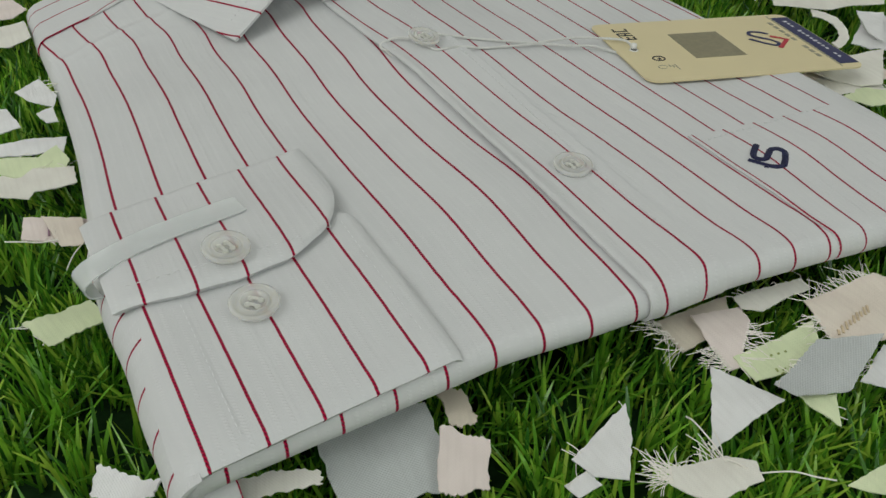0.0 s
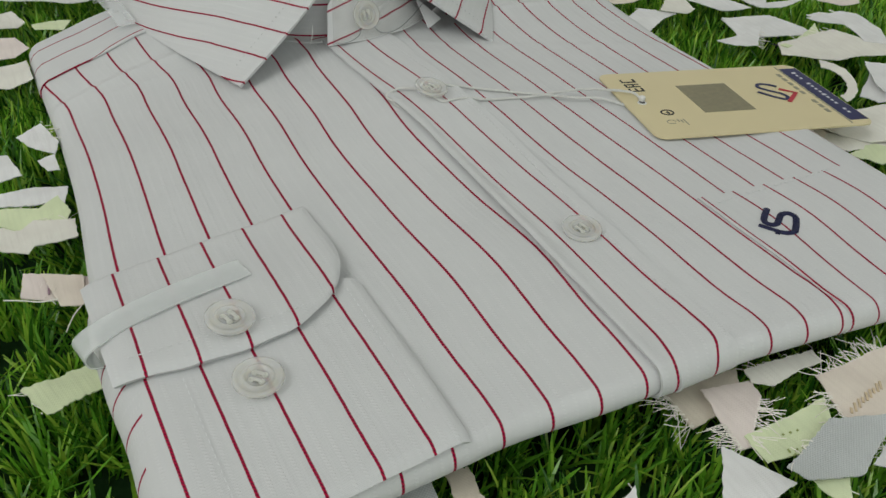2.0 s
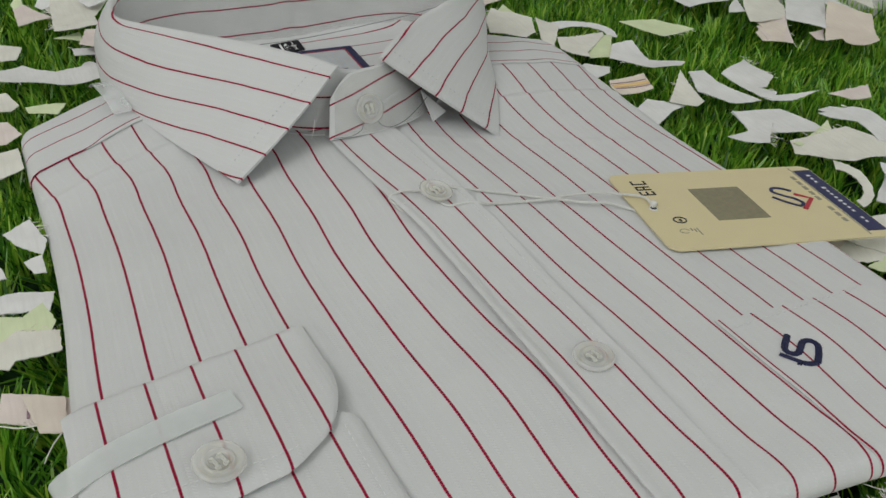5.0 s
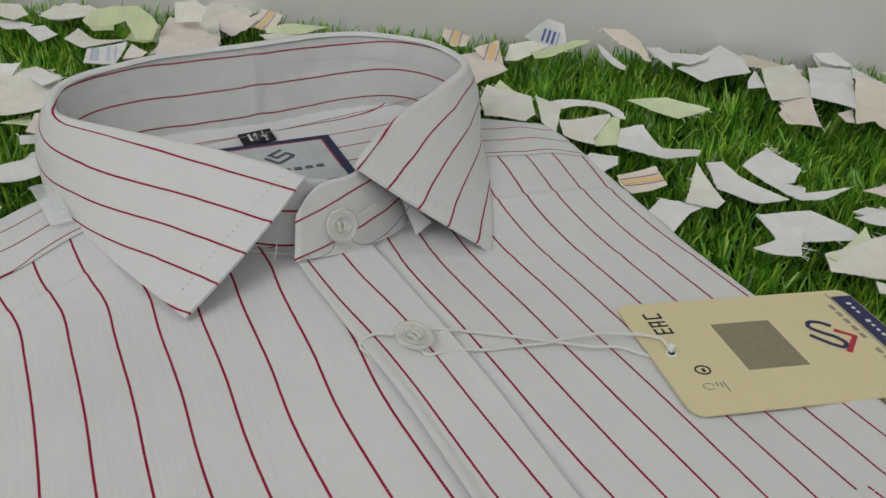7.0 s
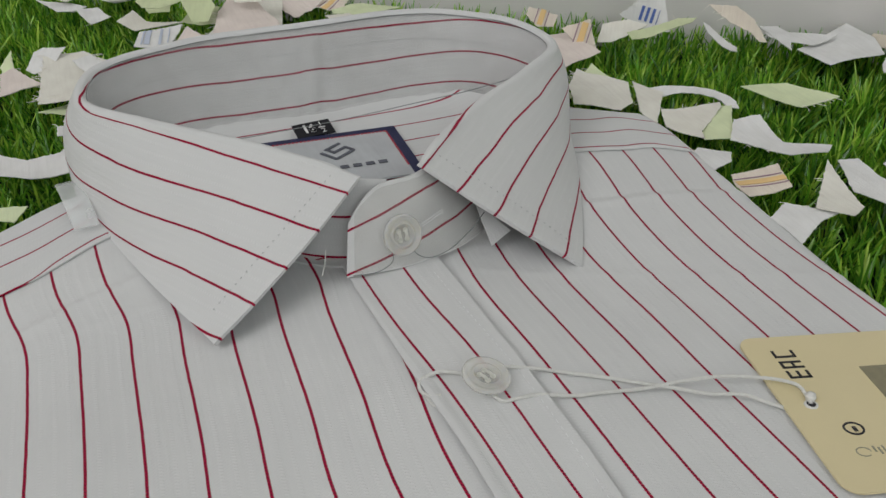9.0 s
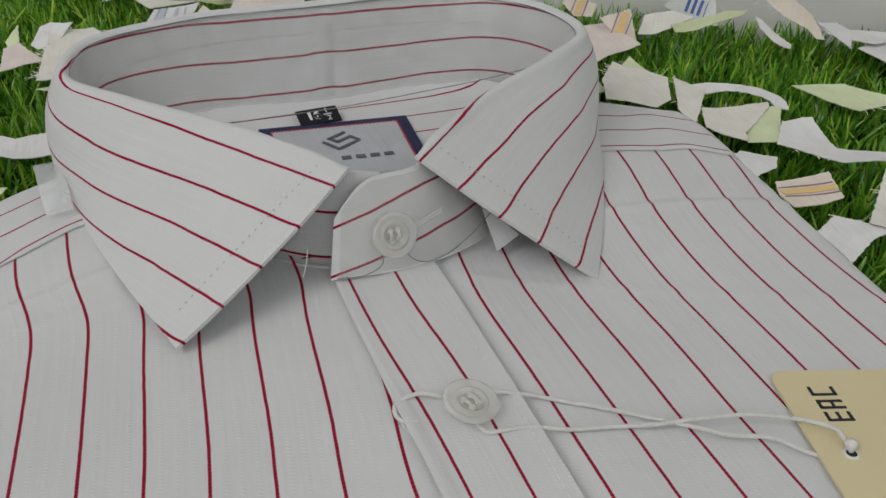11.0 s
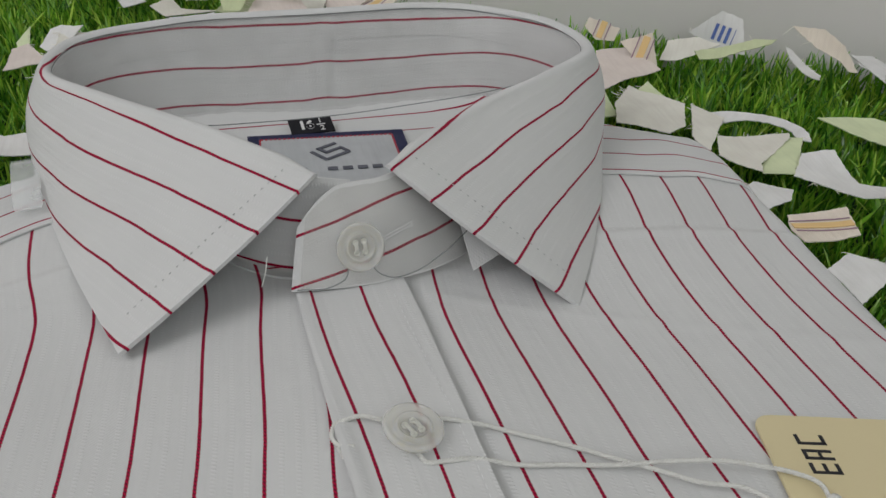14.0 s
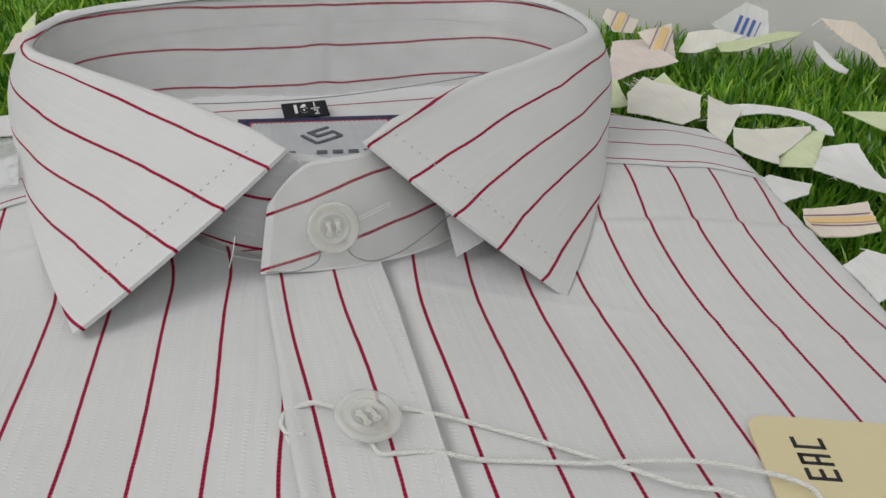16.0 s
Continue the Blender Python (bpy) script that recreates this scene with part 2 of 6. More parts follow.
def sheet(name, P, UV, thick, mat, parent=None, label="", shade=True):
    """A cloth or card sheet from a grid of points (its upper face) with a real thickness below it."""
    na, nb = P.shape[:2]
    du, dv = np.gradient(P, axis=0), np.gradient(P, axis=1)
    n = np.cross(du, dv)
    n /= np.maximum(np.linalg.norm(n, axis=2, keepdims=True), 1e-12)
    Q = P - n * thick
    V = np.concatenate([P.reshape(-1, 3), Q.reshape(-1, 3)])
    W = np.concatenate([UV.reshape(-1, 2)] * 2)
    i = np.arange(na * nb).reshape(na, nb)
    a = np.stack([i[:-1, :-1], i[1:, :-1], i[1:, 1:], i[:-1, 1:]], 2).reshape(-1, 4)
    o = na * nb
    ring = np.r_[i[:, 0], i[-1, 1:], i[-2::-1, -1], i[0, -2:0:-1]]
    nxt = np.roll(ring, -1)
    rim = np.stack([ring, ring + o, nxt + o, nxt], 1)
    ob = link(name, V, np.concatenate([a, a[:, ::-1] + o, rim]).tolist(), mat, parent, label, W, shade)
    return ob


def tube(name, pts, r, mat, parent=None, label="", sides=8, cap=True):
    pts = np.asarray(pts, float)
    tan = np.gradient(pts, axis=0)
    tan /= np.linalg.norm(tan, axis=1, keepdims=True)
    ref = np.array([0.0, 0.0, 1.0]) if abs(tan[0][2]) < 0.9 else np.array([1.0, 0, 0])
    V, F = [], []
    for p, t in zip(pts, tan):
        a = np.cross(t, ref)
        a /= np.linalg.norm(a)
        b = np.cross(t, a)
        ref = np.cross(a, t)
        for k in range(sides):
            w = 2 * math.pi * k / sides
            V.append(p + r * (math.cos(w) * a + math.sin(w) * b))
    for i in range(len(pts) - 1):
        for k in range(sides):
            F.append((i * sides + k, i * sides + (k + 1) % sides, (i + 1) * sides + (k + 1) % sides, (i + 1) * sides + k))
    if cap:
        F += [tuple(range(sides)), tuple(range(len(V) - sides, len(V)))[::-1]]
    return link(name, V, F, mat, parent, label)


def lathe(name, profile, mat, parent=None, label="", sides=32, m=Matrix.Identity(4)):
    V, F = [], []
    n = len(profile)
    for k in range(sides):
        w = 2 * math.pi * k / sides
        for r, z in profile:
            V.append(m @ Vector((r * math.cos(w), r * math.sin(w), z)))
    for k in range(sides):
        for i in range(n - 1):
            F.append((k * n + i, ((k + 1) % sides) * n + i, ((k + 1) % sides) * n + i + 1, k * n + i + 1))
    return link(name, V, F, mat, parent, label)


def outline(name, pts, z0, z1, mat, parent=None, label="", m=Matrix.Identity(4)):
    """A flat piece of the given outline between two heights."""
    bm = bmesh.new()
    vs = [bm.verts.new((x, y, z0)) for x, y in pts]
    f = bm.faces.new(vs)
    r = bmesh.ops.extrude_face_region(bm, geom=[f])
    bmesh.ops.translate(bm, vec=(0, 0, z1 - z0), verts=[v for v in r["geom"] if isinstance(v, bmesh.types.BMVert)])
    bmesh.ops.recalc_face_normals(bm, faces=bm.faces)
    bm.transform(m)
    me = bpy.data.meshes.new(name)
    bm.to_mesh(me)
    bm.free()
    me.materials.append(mat)
    ob = new(name, me)
    if parent:
        ob.parent = parent
    if label:
        ob["label"] = label
    return ob


def bar(name, x, y, w, h, z0, z1, mat, parent, m, label=""):
    return outline(name, [(x - w / 2, y - h / 2), (x + w / 2, y - h / 2), (x + w / 2, y + h / 2), (x - w / 2, y + h / 2)], z0, z1, mat, parent, label, m)


def lettering(name, text, size, depth, mat, parent, m, label="", squeeze=1.0):
    cu = bpy.data.curves.new(name, "FONT")
    cu.offset = 0.00028 if size > 0.006 else 0.0
    cu.body, cu.size, cu.extrude, cu.align_x, cu.align_y = text, size, depth, "CENTER", "CENTER"
    tmp = new(name, cu)
    bpy.context.view_layer.update()
    me = bpy.data.meshes.new_from_object(tmp.evaluated_get(bpy.context.evaluated_depsgraph_get()))
    bpy.data.objects.remove(tmp)
    me.transform(m @ Matrix.Diagonal((squeeze, 1, 1, 1)))
    me.materials.clear()
    me.materials.append(mat)
    ob = new(name, me)
    ob.parent = parent
    if label:
        ob["label"] = label
    return ob


def thing(name, label, category, group="", kind="", at=(0, 0, 0)):
    e = new(name)
    e.location = at
    return tagged(e, label, category, group, kind)


# ---- the setting ----
def slab(name, x0, x1, y0, y1, z0, z1, mat, label, category, m=Matrix.Identity(4)):
    ob = outline(name, [(x0, y0), (x1, y0), (x1, y1), (x0, y1)], z0, z1, mat, None, "", m)
    return tagged(ob, label, category, "", "structure")


WALL_TURN = pose(0.42, 0.508, 0, 0, 0, -34.5)     # the wall behind the turf: local +y goes into it
slab("floor", -3, 3, -5, 0.0, -0.05, -0.004, FLOOR, "grey tiled floor under the turf mat", "floor", WALL_TURN)
slab("wall_north", -3, 3, 0.0, 0.1, -0.05, 2.4, WALL, "unseen off-white wall added to bounce light behind the turf", "wall", WALL_TURN)
# out of view: three walls and a ceiling added to bounce the lamps' light
slab("wall_south", -3, 3, -5.1, -5.0, -0.05, 2.4, WALL, "unseen off-white wall added to bounce light", "wall", WALL_TURN)
slab("wall_east", 3.0, 3.1, -5.1, 0.1, -0.05, 2.4, WALL, "unseen off-white wall added to bounce light", "wall", WALL_TURN)
slab("wall_west", -3.1, -3.0, -5.1, 0.1, -0.05, 2.4, WALL, "unseen off-white wall added to bounce light", "wall", WALL_TURN)
slab("ceiling", -3.1, 3.1, -5.1, 0.1, 2.4, 2.45, CEIL, "unseen white ceiling added to bounce light", "ceiling", WALL_TURN)
slab("ground", -1.0, 0.75, -1.0, -0.002, -0.004, 0.0, TURF, "dark green backing sheet of artificial turf", "turf mat", WALL_TURN)


def turf():
    """Artificial turf: bent, tapering blades in tufts over the mat, in front of the wall."""
    rng = np.random.default_rng(7)
    inv = np.array(WALL_TURN.inverted())
    tufts = 19000
    cx, cy = rng.uniform(-0.34, 0.80, tufts), rng.uniform(-0.06, 0.92, tufts)
    ly = inv[1, 0] * cx + inv[1, 1] * cy + inv[1, 3]
    lx = inv[0, 0] * cx + inv[0, 1] * cy + inv[0, 3]
    keep = (ly < -0.006) & (lx > -0.75) & (lx < 0.4) & ~((cx > 0.035) & (cx < 0.24) & (cy > 0.15) & (cy < 0.44))
    cx, cy = cx[keep], cy[keep]
    k = 12
    n = len(cx) * k
    bx, by = np.repeat(cx, k) + rng.normal(0, 0.0016, n), np.repeat(cy, k) + rng.normal(0, 0.0016, n)
    head = np.repeat(rng.uniform(0, 2 * np.pi, len(cx)), k) + rng.normal(0, 1.1, n)
    lean = np.abs(rng.normal(0.0065, 0.0045, n))
    lean = np.where(rng.random(n) < 0.16, lean + rng.uniform(0.004, 0.011, n), lean)
    tall = rng.uniform(0.013, 0.0235, n) * np.repeat(rng.uniform(0.85, 1.05, len(cx)), k)
    wide = rng.uniform(0.00034, 0.00068, n)
    dx, dy = np.cos(head), np.sin(head)
    face = head + np.pi / 2 + rng.normal(0, 0.5, n)
    sx, sy = np.cos(face), np.sin(face)
    bow = rng.uniform(1.0, 1.7, n)
    V = np.empty((n, 8, 3), np.float32)
    for r, (h, w) in enumerate(((0.0, 0.9), (0.45, 1.0), (0.85, 0.8), (1.0, 0.25))):
        for s, sign in ((0, -1), (1, 1)):
            V[:, 2 * r + s, 0] = bx + dx * lean * h**bow + sign * sx * wide * w
            V[:, 2 * r + s, 1] = by + dy * lean * h**bow + sign * sy * wide * w
            V[:, 2 * r + s, 2] = tall * (h - 0.08 * h * h)
    o = (np.arange(n) * 8)[:, None]
    loops = np.concatenate([o + np.array([[0, 1, 3, 2]]), o + np.array([[2, 3, 5, 4]]), o + np.array([[4, 5, 7, 6]])], 1)
    sizes = np.tile([4, 4, 4], n)
    me = bpy.data.meshes.new("turf_blades")
    me.vertices.add(n * 8)
    me.vertices.foreach_set("co", V.ravel())
    me.loops.add(n * 12)
    me.loops.foreach_set("vertex_index", loops.ravel().astype(np.int32))
    me.polygons.add(n * 3)
    me.polygons.foreach_set("loop_start", np.r_[0, np.cumsum(sizes)[:-1]].astype(np.int32))
    me.polygons.foreach_set("use_smooth", np.ones(n * 3, bool))
    me.materials.append(BLADE)
    me.update(calc_edges=True)
    me.validate()
    tagged(new("turf_blades", me), "bright green plastic blades of artificial turf", "grass", "", "stuff")


turf()

# ---- the shirt ----
shirt = thing("dress_shirt", "folded white dress shirt with thin crimson pinstripes on artificial turf", "shirt", at=(0.147, 0.28, 0.021))
SHIRT_AT = Vector(shirt.location)


def cloth(name, P, UV, thick=0.0007, label="", mat=None, parent=None):
    return sheet(name, np.asarray(P) - np.array(SHIRT_AT), UV, thick, mat or CLOTH, parent or shirt, label)


def hollow(x, y):
    """The front sinks a little below the yoke on the sleeve's side."""
    return 0.0025 * np.exp(-((y - 0.345) / 0.026) ** 2) * (1 - smooth_step(0.075, 0.115, x))


def ztop(x, y):
    d = np.abs(x - 0.147)
    b = soft(y, [0.12, 0.19, 0.26, 0.34, 0.42, 0.46], [0.0385, 0.0375, 0.0345, 0.0305, 0.030, 0.029])
    return b - hollow(x, y) + 0.0055 * np.exp(-(d / 0.035) ** 2) * smooth_step(0.22, 0.30, y) - 0.004 * smooth_step(0.09, 0.14, d) * smooth_step(0.2, 0.38, y) - 0.0032 * smooth_step(0.05, 0.10, x - 0.147) * smooth_step(0.16, 0.24, y) * (1 - smooth_step(0.30, 0.37, y))


def ripple(P, amount, scale, seed):
    for v in P.reshape(-1, 3):
        v[2] += amount * noise.fractal((v[0] * scale + seed, v[1] * scale * 0.45, seed * 3.1), 1.0, 2.0, 3)


def rolled(w, r, h=0.0):
    """How an edge rolls over: w is the way along the cloth from where the roll begins (inside positive);
    gives the way inward from the edge and the drop. h lifts the layer off the roll."""
    w = np.asarray(w, float)
    a = np.clip(-w / r, 0, math.pi * 0.92)
    under = np.maximum(0, -w - r * math.pi * 0.92)
    inward = np.where(w >= 0, r + w, r - (r + h) * np.sin(a)) + under
    drop = np.where(w >= 0, h, (r + h) * np.cos(a) - r)
    return inward, drop


HEM_R, SIDE_R = 0.0046, 0.005
LEFT_Y = [0.120, 0.133, 0.145, 0.16, 0.19, 0.22, 0.245, 0.276, 0.30, 0.34, 0.356, 0.383, 0.41]
LEFT_A = [0.0192, 0.0196, 0.0200, 0.0190, 0.0166, 0.0190, 0.0206, 0.0233, 0.0248, 0.0262, 0.0260, 0.0207, 0.0190]
LEFT_B = [0.0133, 0.0136, 0.0137, 0.0139, 0.0145, 0.0140, 0.0137, 0.0133, 0.0134, 0.01355, 0.0138, 0.0142, 0.0143]
RIGHT_Y = [0.120, 0.127, 0.135, 0.15, 0.18, 0.208, 0.23, 0.285, 0.305, 0.335, 0.362, 0.395, 0.42]
RIGHT_A = [0.1660, 0.1671, 0.1690, 0.1680, 0.1685, 0.1684, 0.1678, 0.1660, 0.1655, 0.1652, 0.1680, 0.1722, 0.1740]
RIGHT_B = [0.0122, 0.0123, 0.0123, 0.0125, 0.0119, 0.0122, 0.0126, 0.0133, 0.0135, 0.0135, 0.0134, 0.0138, 0.0140]


def hem_y(x):
    return soft(x, [0.0, 0.02, 0.075, 0.09, 0.117, 0.154, 0.185, 0.21, 0.27], [0.1290, 0.1300, 0.1330, 0.1338, 0.1318, 0.1303, 0.1275, 0.1250, 0.1195])


def left_edge(y):
    return soft(y, [0.11, 0.13, 0.19, 0.24, 0.285, 0.34, 0.39, 0.42, 0.45], [0.0105, 0.0105, 0.0085, 0.0117, 0.0160, 0.0185, 0.0186, 0.0195, 0.024])


def right_edge(y):
    return soft(y, [0.11, 0.175, 0.19, 0.22, 0.26, 0.295, 0.335, 0.367, 0.398, 0.415, 0.45], [0.263, 0.2648, 0.2662, 0.2705, 0.2760, 0.2795, 0.2826, 0.2850, 0.2868, 0.2878, 0.283])


def seam_y(x):
    return soft(x, [0.0, 0.019, 0.033, 0.046, 0.064, 0.10, 0.19, 0.241, 0.2555, 0.271, 0.283, 0.295],
                [0.381, 0.3848, 0.3898, 0.3943, 0.4055, 0.414, 0.414, 0.4025, 0.400, 0.3995, 0.393, 0.386])


def neck_y(x):
    """The neckline of the front, under the collar band."""
    return soft(x, [0.07, 0.080, 0.092, 0.112, 0.128, 0.147, 0.168, 0.192, 0.218, 0.228, 0.24], [0.46, 0.432, 0.407, 0.379, 0.3605, 0.3525, 0.3545, 0.374, 0.407, 0.432, 0.46])


PLACKET_Y = [0.11, 0.130, 0.193, 0.255, 0.285, 0.31, 0.33, 0.352]
PLACKET_R = [0.1565, 0.1570, 0.1585, 0.1603, 0.1594, 0.1590, 0.1587, 0.1578]


def front_panel(name, left, label=""):
    """Half of the shirt front, in stripe counts across and metres along, rolled over at hem and side."""
    nk, nv = 92, 300
    w = np.linspace(-0.024, 0.30, nv)
    P, UV = np.zeros((nk, nv, 3)), np.zeros((nk, nv, 2))
    inw, drop = rolled(w, HEM_R)
    for i, s in enumerate(np.linspace(0, 1, nk)):
        # way across the cloth from where the side roll begins
        c = -0.022 + s * ((0.152 if left else 0.148) + 0.022)
        ins, dside = rolled(c, SIDE_R)
        x = 0.05 if left else 0.22
        for _ in range(3):
            y = hem_y(x) + inw
            x = left_edge(y) + ins if left else right_edge(y) - ins
        top = np.minimum(seam_y(x), neck_y(x))
        y = np.minimum(y, top)
        x = np.clip(left_edge(y) + ins if left else right_edge(y) - ins, None, 0.1375) if left else np.maximum(right_edge(y) - ins, 0.1500)
        ys, a, b = (LEFT_Y, LEFT_A, LEFT_B) if left else (RIGHT_Y, RIGHT_A, RIGHT_B)
        sink = hollow(x, y) if left else 0.0 * y
        k = 1 + (x + 0.06 * sink - soft(y - 1.25 * sink, ys, a)) / soft(y, ys, b) + 9.0 * sink
        if not left:
            k = k - 0.060 * np.exp(-((k - 4.0) / 1.2) ** 2) * smooth_step(0.27, 0.31, y)
        if c < 0:
            k = k + (c * 1.0 + (SIDE_R - ins)) / PITCH * (1 if left else -1)
        # faint creases pressed in by packing
        fold = y - (0.366 + 0.357 * (x - 0.033) if left else 0.3676 - 0.126 * (x - 0.216))
        fold2 = fold + 0.030 + 0.2 * (x - 0.15)
        crease = 0.0005 * np.exp(-(fold / 0.0022) ** 2) - 0.0004 * np.exp(-((fold - 0.004) / 0.003) ** 2) + 0.0003 * np.exp(-(fold2 / 0.0022) ** 2)
        if not left:
            crease = crease - 0.0013 * np.exp(-((x - soft(y, PLACKET_Y, PLACKET_R) - 0.0016) / 0.0024) ** 2) * smooth_step(0.15, 0.19, y)
        P[i, :, 0], P[i, :, 1], P[i, :, 2] = x, y, np.maximum(ztop(x, y) + drop + dside + crease, 0.0205)
        UV[i, :, 0], UV[i, :, 1] = k * PITCH, w
    ripple(P, 0.0008, 22.0, 1.7)
    if not left:
        P, UV = P[::-1], UV[::-1]
    return cloth(name, P, UV, 0.0007, label)


front_panel("right_front", True)
front_panel("left_front", False)


def placket():
    na, nv = 26, 200
    w = np.linspace(-0.022, 0.222, nv)
    inw, drop = rolled(w, HEM_R, 0.0011)
    P, UV = np.zeros((na, nv, 3)), np.zeros((na, nv, 2))
    for i, s in enumerate(np.linspace(0, 1, na)):
        y = hem_y(0.14) + inw
        l = soft(y, [0.11, 0.130, 0.16, 0.19, 0.235, 0.27, 0.292, 0.313, 0.335, 0.352], [0.1315, 0.1318, 0.1325, 0.1330, 0.1343, 0.1336, 0.1322, 0.1317, 0.1309, 0.1305])
        r = soft(y, PLACKET_Y, PLACKET_R)
        x = l + (r - l) * s
        p1 = soft(y, [0.11, 0.131, 0.141, 0.154, 0.168, 0.19, 0.234, 0.27, 0.299, 0.323, 0.352], [0.1366, 0.1369, 0.1389, 0.1395, 0.1400, 0.1406, 0.1403, 0.1390, 0.1372, 0.1353, 0.1342])
        p2 = soft(y, [0.11, 0.129, 0.136, 0.147, 0.158, 0.202, 0.235, 0.26, 0.309, 0.331, 0.352], [0.1488, 0.1493, 0.1525, 0.1532, 0.1527, 0.1530, 0.1525, 0.1512, 0.1491, 0.1472, 0.1465])
        k = np.minimum(1 + (x - p1) / (p2 - p1), 2.88)
        edge = (0.0006 + 0.0006 * smooth_step(0.31, 0.28, y) * smooth_step(0.15, 0.2, y)) * np.exp(-((s * (r - l) - 0.001) / 0.0022) ** 2)
        P[i, :, 0], P[i, :, 1] = x, y
        P[i, :, 2] = ztop(x, y) + drop + edge + 0.0005 * np.exp(-((1 - s) / 0.12) ** 2) * smooth_step(0.16, 0.2, y)
        UV[i, :, 0], UV[i, :, 1] = k * PITCH, w
    ripple(P, 0.0008, 22.0, 1.7)
    return cloth("placket", P, UV, 0.0009, "folded placket strip down the front")


placket()


def yoke():
    nx, ny = 120, 44
    P, UV = np.zeros((nx, ny, 3)), np.zeros((nx, ny, 2))
    w = np.linspace(0.060, -0.018, ny)
    inw, drop = rolled(w, 0.008)
    for i, c in enumerate(np.linspace(-0.016, 0.268 + 0.016, nx)):
        ins = rolled(min(c, 0.268 - c), SIDE_R)
        left = c < 0.134
        y = np.full(ny, 0.42)
        for _ in range(3):
            x = left_edge(y) + ins[0] if left else right_edge(y) - ins[0]
            off = np.abs(x - 0.153)
            back = 0.4465 - 0.020 * smooth_step(0.08, 0.14, off) + 0.036 * (1 - smooth_step(0.05, 0.09, off)) + 0.008 * smooth_step(0.07, 0.09, x - 0.153)
            y = np.maximum(back - inw, np.maximum(seam_y(x) - 0.0016, 0.4770 - 0.12 * smooth_step(0.064, 0.082, off)))
        P[i, :, 0], P[i, :, 1] = x, y
        P[i, :, 2] = np.maximum(ztop(x, y) + 0.0003 + drop + ins[1], 0.0205)
        UV[i, :, 0] = seam_y(x) - y + 0.0012 - 0.0031 * np.exp(-((y - seam_y(x)) / 0.004) ** 2) * (1 - smooth_step(0.040, 0.052, x))
        UV[i, :, 1] = x
    ripple(P, 0.0008, 22.0, 1.7)
    return cloth("yoke", P[:, ::-1], UV[:, ::-1], 0.0005, "shoulder yoke with stripes running across")


yoke()


def under_side():
    u = np.linspace(0, 1, 12)
    P, UV = np.zeros((12, 12, 3)), np.zeros((12, 12, 2))
    for i, a in enumerate(u):
        for j, b in enumerate(u):
            y = 0.146 + 0.285 * b
            x = left_edge(y) + 0.007 + (right_edge(y) - left_edge(y) - 0.014) * a
            P[i, j], UV[i, j] = (x, y, min(0.0295 - 0.003 * b, float(ztop(x, y)) - 0.0032)), (x, y)
    return cloth("back_panel", P, UV, 0.0075, "folded back panel under the front")


under_side()


# collar: the stand's band and the turned-down leaf
FOLD = [(0.138, 0.359, 0.0618), (0.1130, 0.3885, 0.0622), (0.0858, 0.417, 0.0622), (0.0665, 0.443, 0.0620), (0.0725, 0.468, 0.062), (0.105, 0.4845, 0.062),
        (0.155, 0.4865, 0.062), (0.213, 0.4810, 0.062), (0.2375, 0.456, 0.062), (0.2400, 0.430, 0.0622), (0.2180, 0.4085, 0.0625), (0.1900, 0.3880, 0.0630), (0.1566, 0.357, 0.0632)]
EDGE = [(0.0887, 0.3383, 0.0308), (0.0770, 0.374, 0.0306), (0.0660, 0.4155, 0.0300), (0.0600, 0.450, 0.0300), (0.0680, 0.482, 0.030), (0.105, 0.500, 0.030),
        (0.155, 0.503, 0.030), (0.215, 0.498, 0.030), (0.243, 0.472, 0.030), (0.2480, 0.440, 0.0300), (0.2360, 0.404, 0.0300), (0.2190, 0.368, 0.0305), (0.2006, 0.3343, 0.0303)]


def matched(ctrl_a, ctrl_b, n):
    """Two smooth lines with matching control points, sampled together."""
    a, b = np.asarray(ctrl_a, float), np.asarray(ctrl_b, float)
    s = np.r_[0, np.cumsum(np.linalg.norm(np.diff(a, axis=0), axis=1))]
    q = np.linspace(0, s[-1], n)
    f = lambda c: np.stack([soft(q, s, c[:, i]) for i in range(3)], 1)
    return f(a), f(b), q


LEAF = {}
# how far the stripes are drawn off an even spacing, in stripe counts: rows by stripe, columns by way from the free end
PULL_RIGHT_Q = [0.0, 0.005, 0.015, 0.03, 0.045, 0.06, 0.08, 0.10]
PULL_RIGHT = [[-0.03, -0.04, -0.06, -0.05, -0.02, -0.05, -0.06, -0.07], [0.08, 0.06, 0.0, -0.05, -0.03, -0.03, -0.01, -0.17], [0.16, 0.10, 0.0, -0.11, -0.12, -0.12, -0.13, -0.15],
              [0.17, 0.07, -0.03, -0.17, -0.20, -0.33, -0.48, -0.50], [0.10, 0.08, -0.03, -0.17, -0.20, -0.33, -0.48, -0.50]]
PULL_LEFT_Q = [0.0, 0.003, 0.015, 0.03, 0.043, 0.06, 0.075, 0.095]
PULL_LEFT = [[0.03, 0.03, 0.03, 0.12, 0.14, 0.13, 0.13, -0.03], [0.03, 0.03, 0.03, 0.12, 0.14, 0.13, 0.13, -0.03], [0.09, 0.07, -0.05, -0.04, -0.03, -0.08, -0.13, -0.25],
             [0.06, 0.0, -0.18, -0.23, -0.24, -0.31, -0.33, -0.35], [0.02, 0.0, -0.14, -0.21, -0.24, -0.31, -0.33, -0.35]]


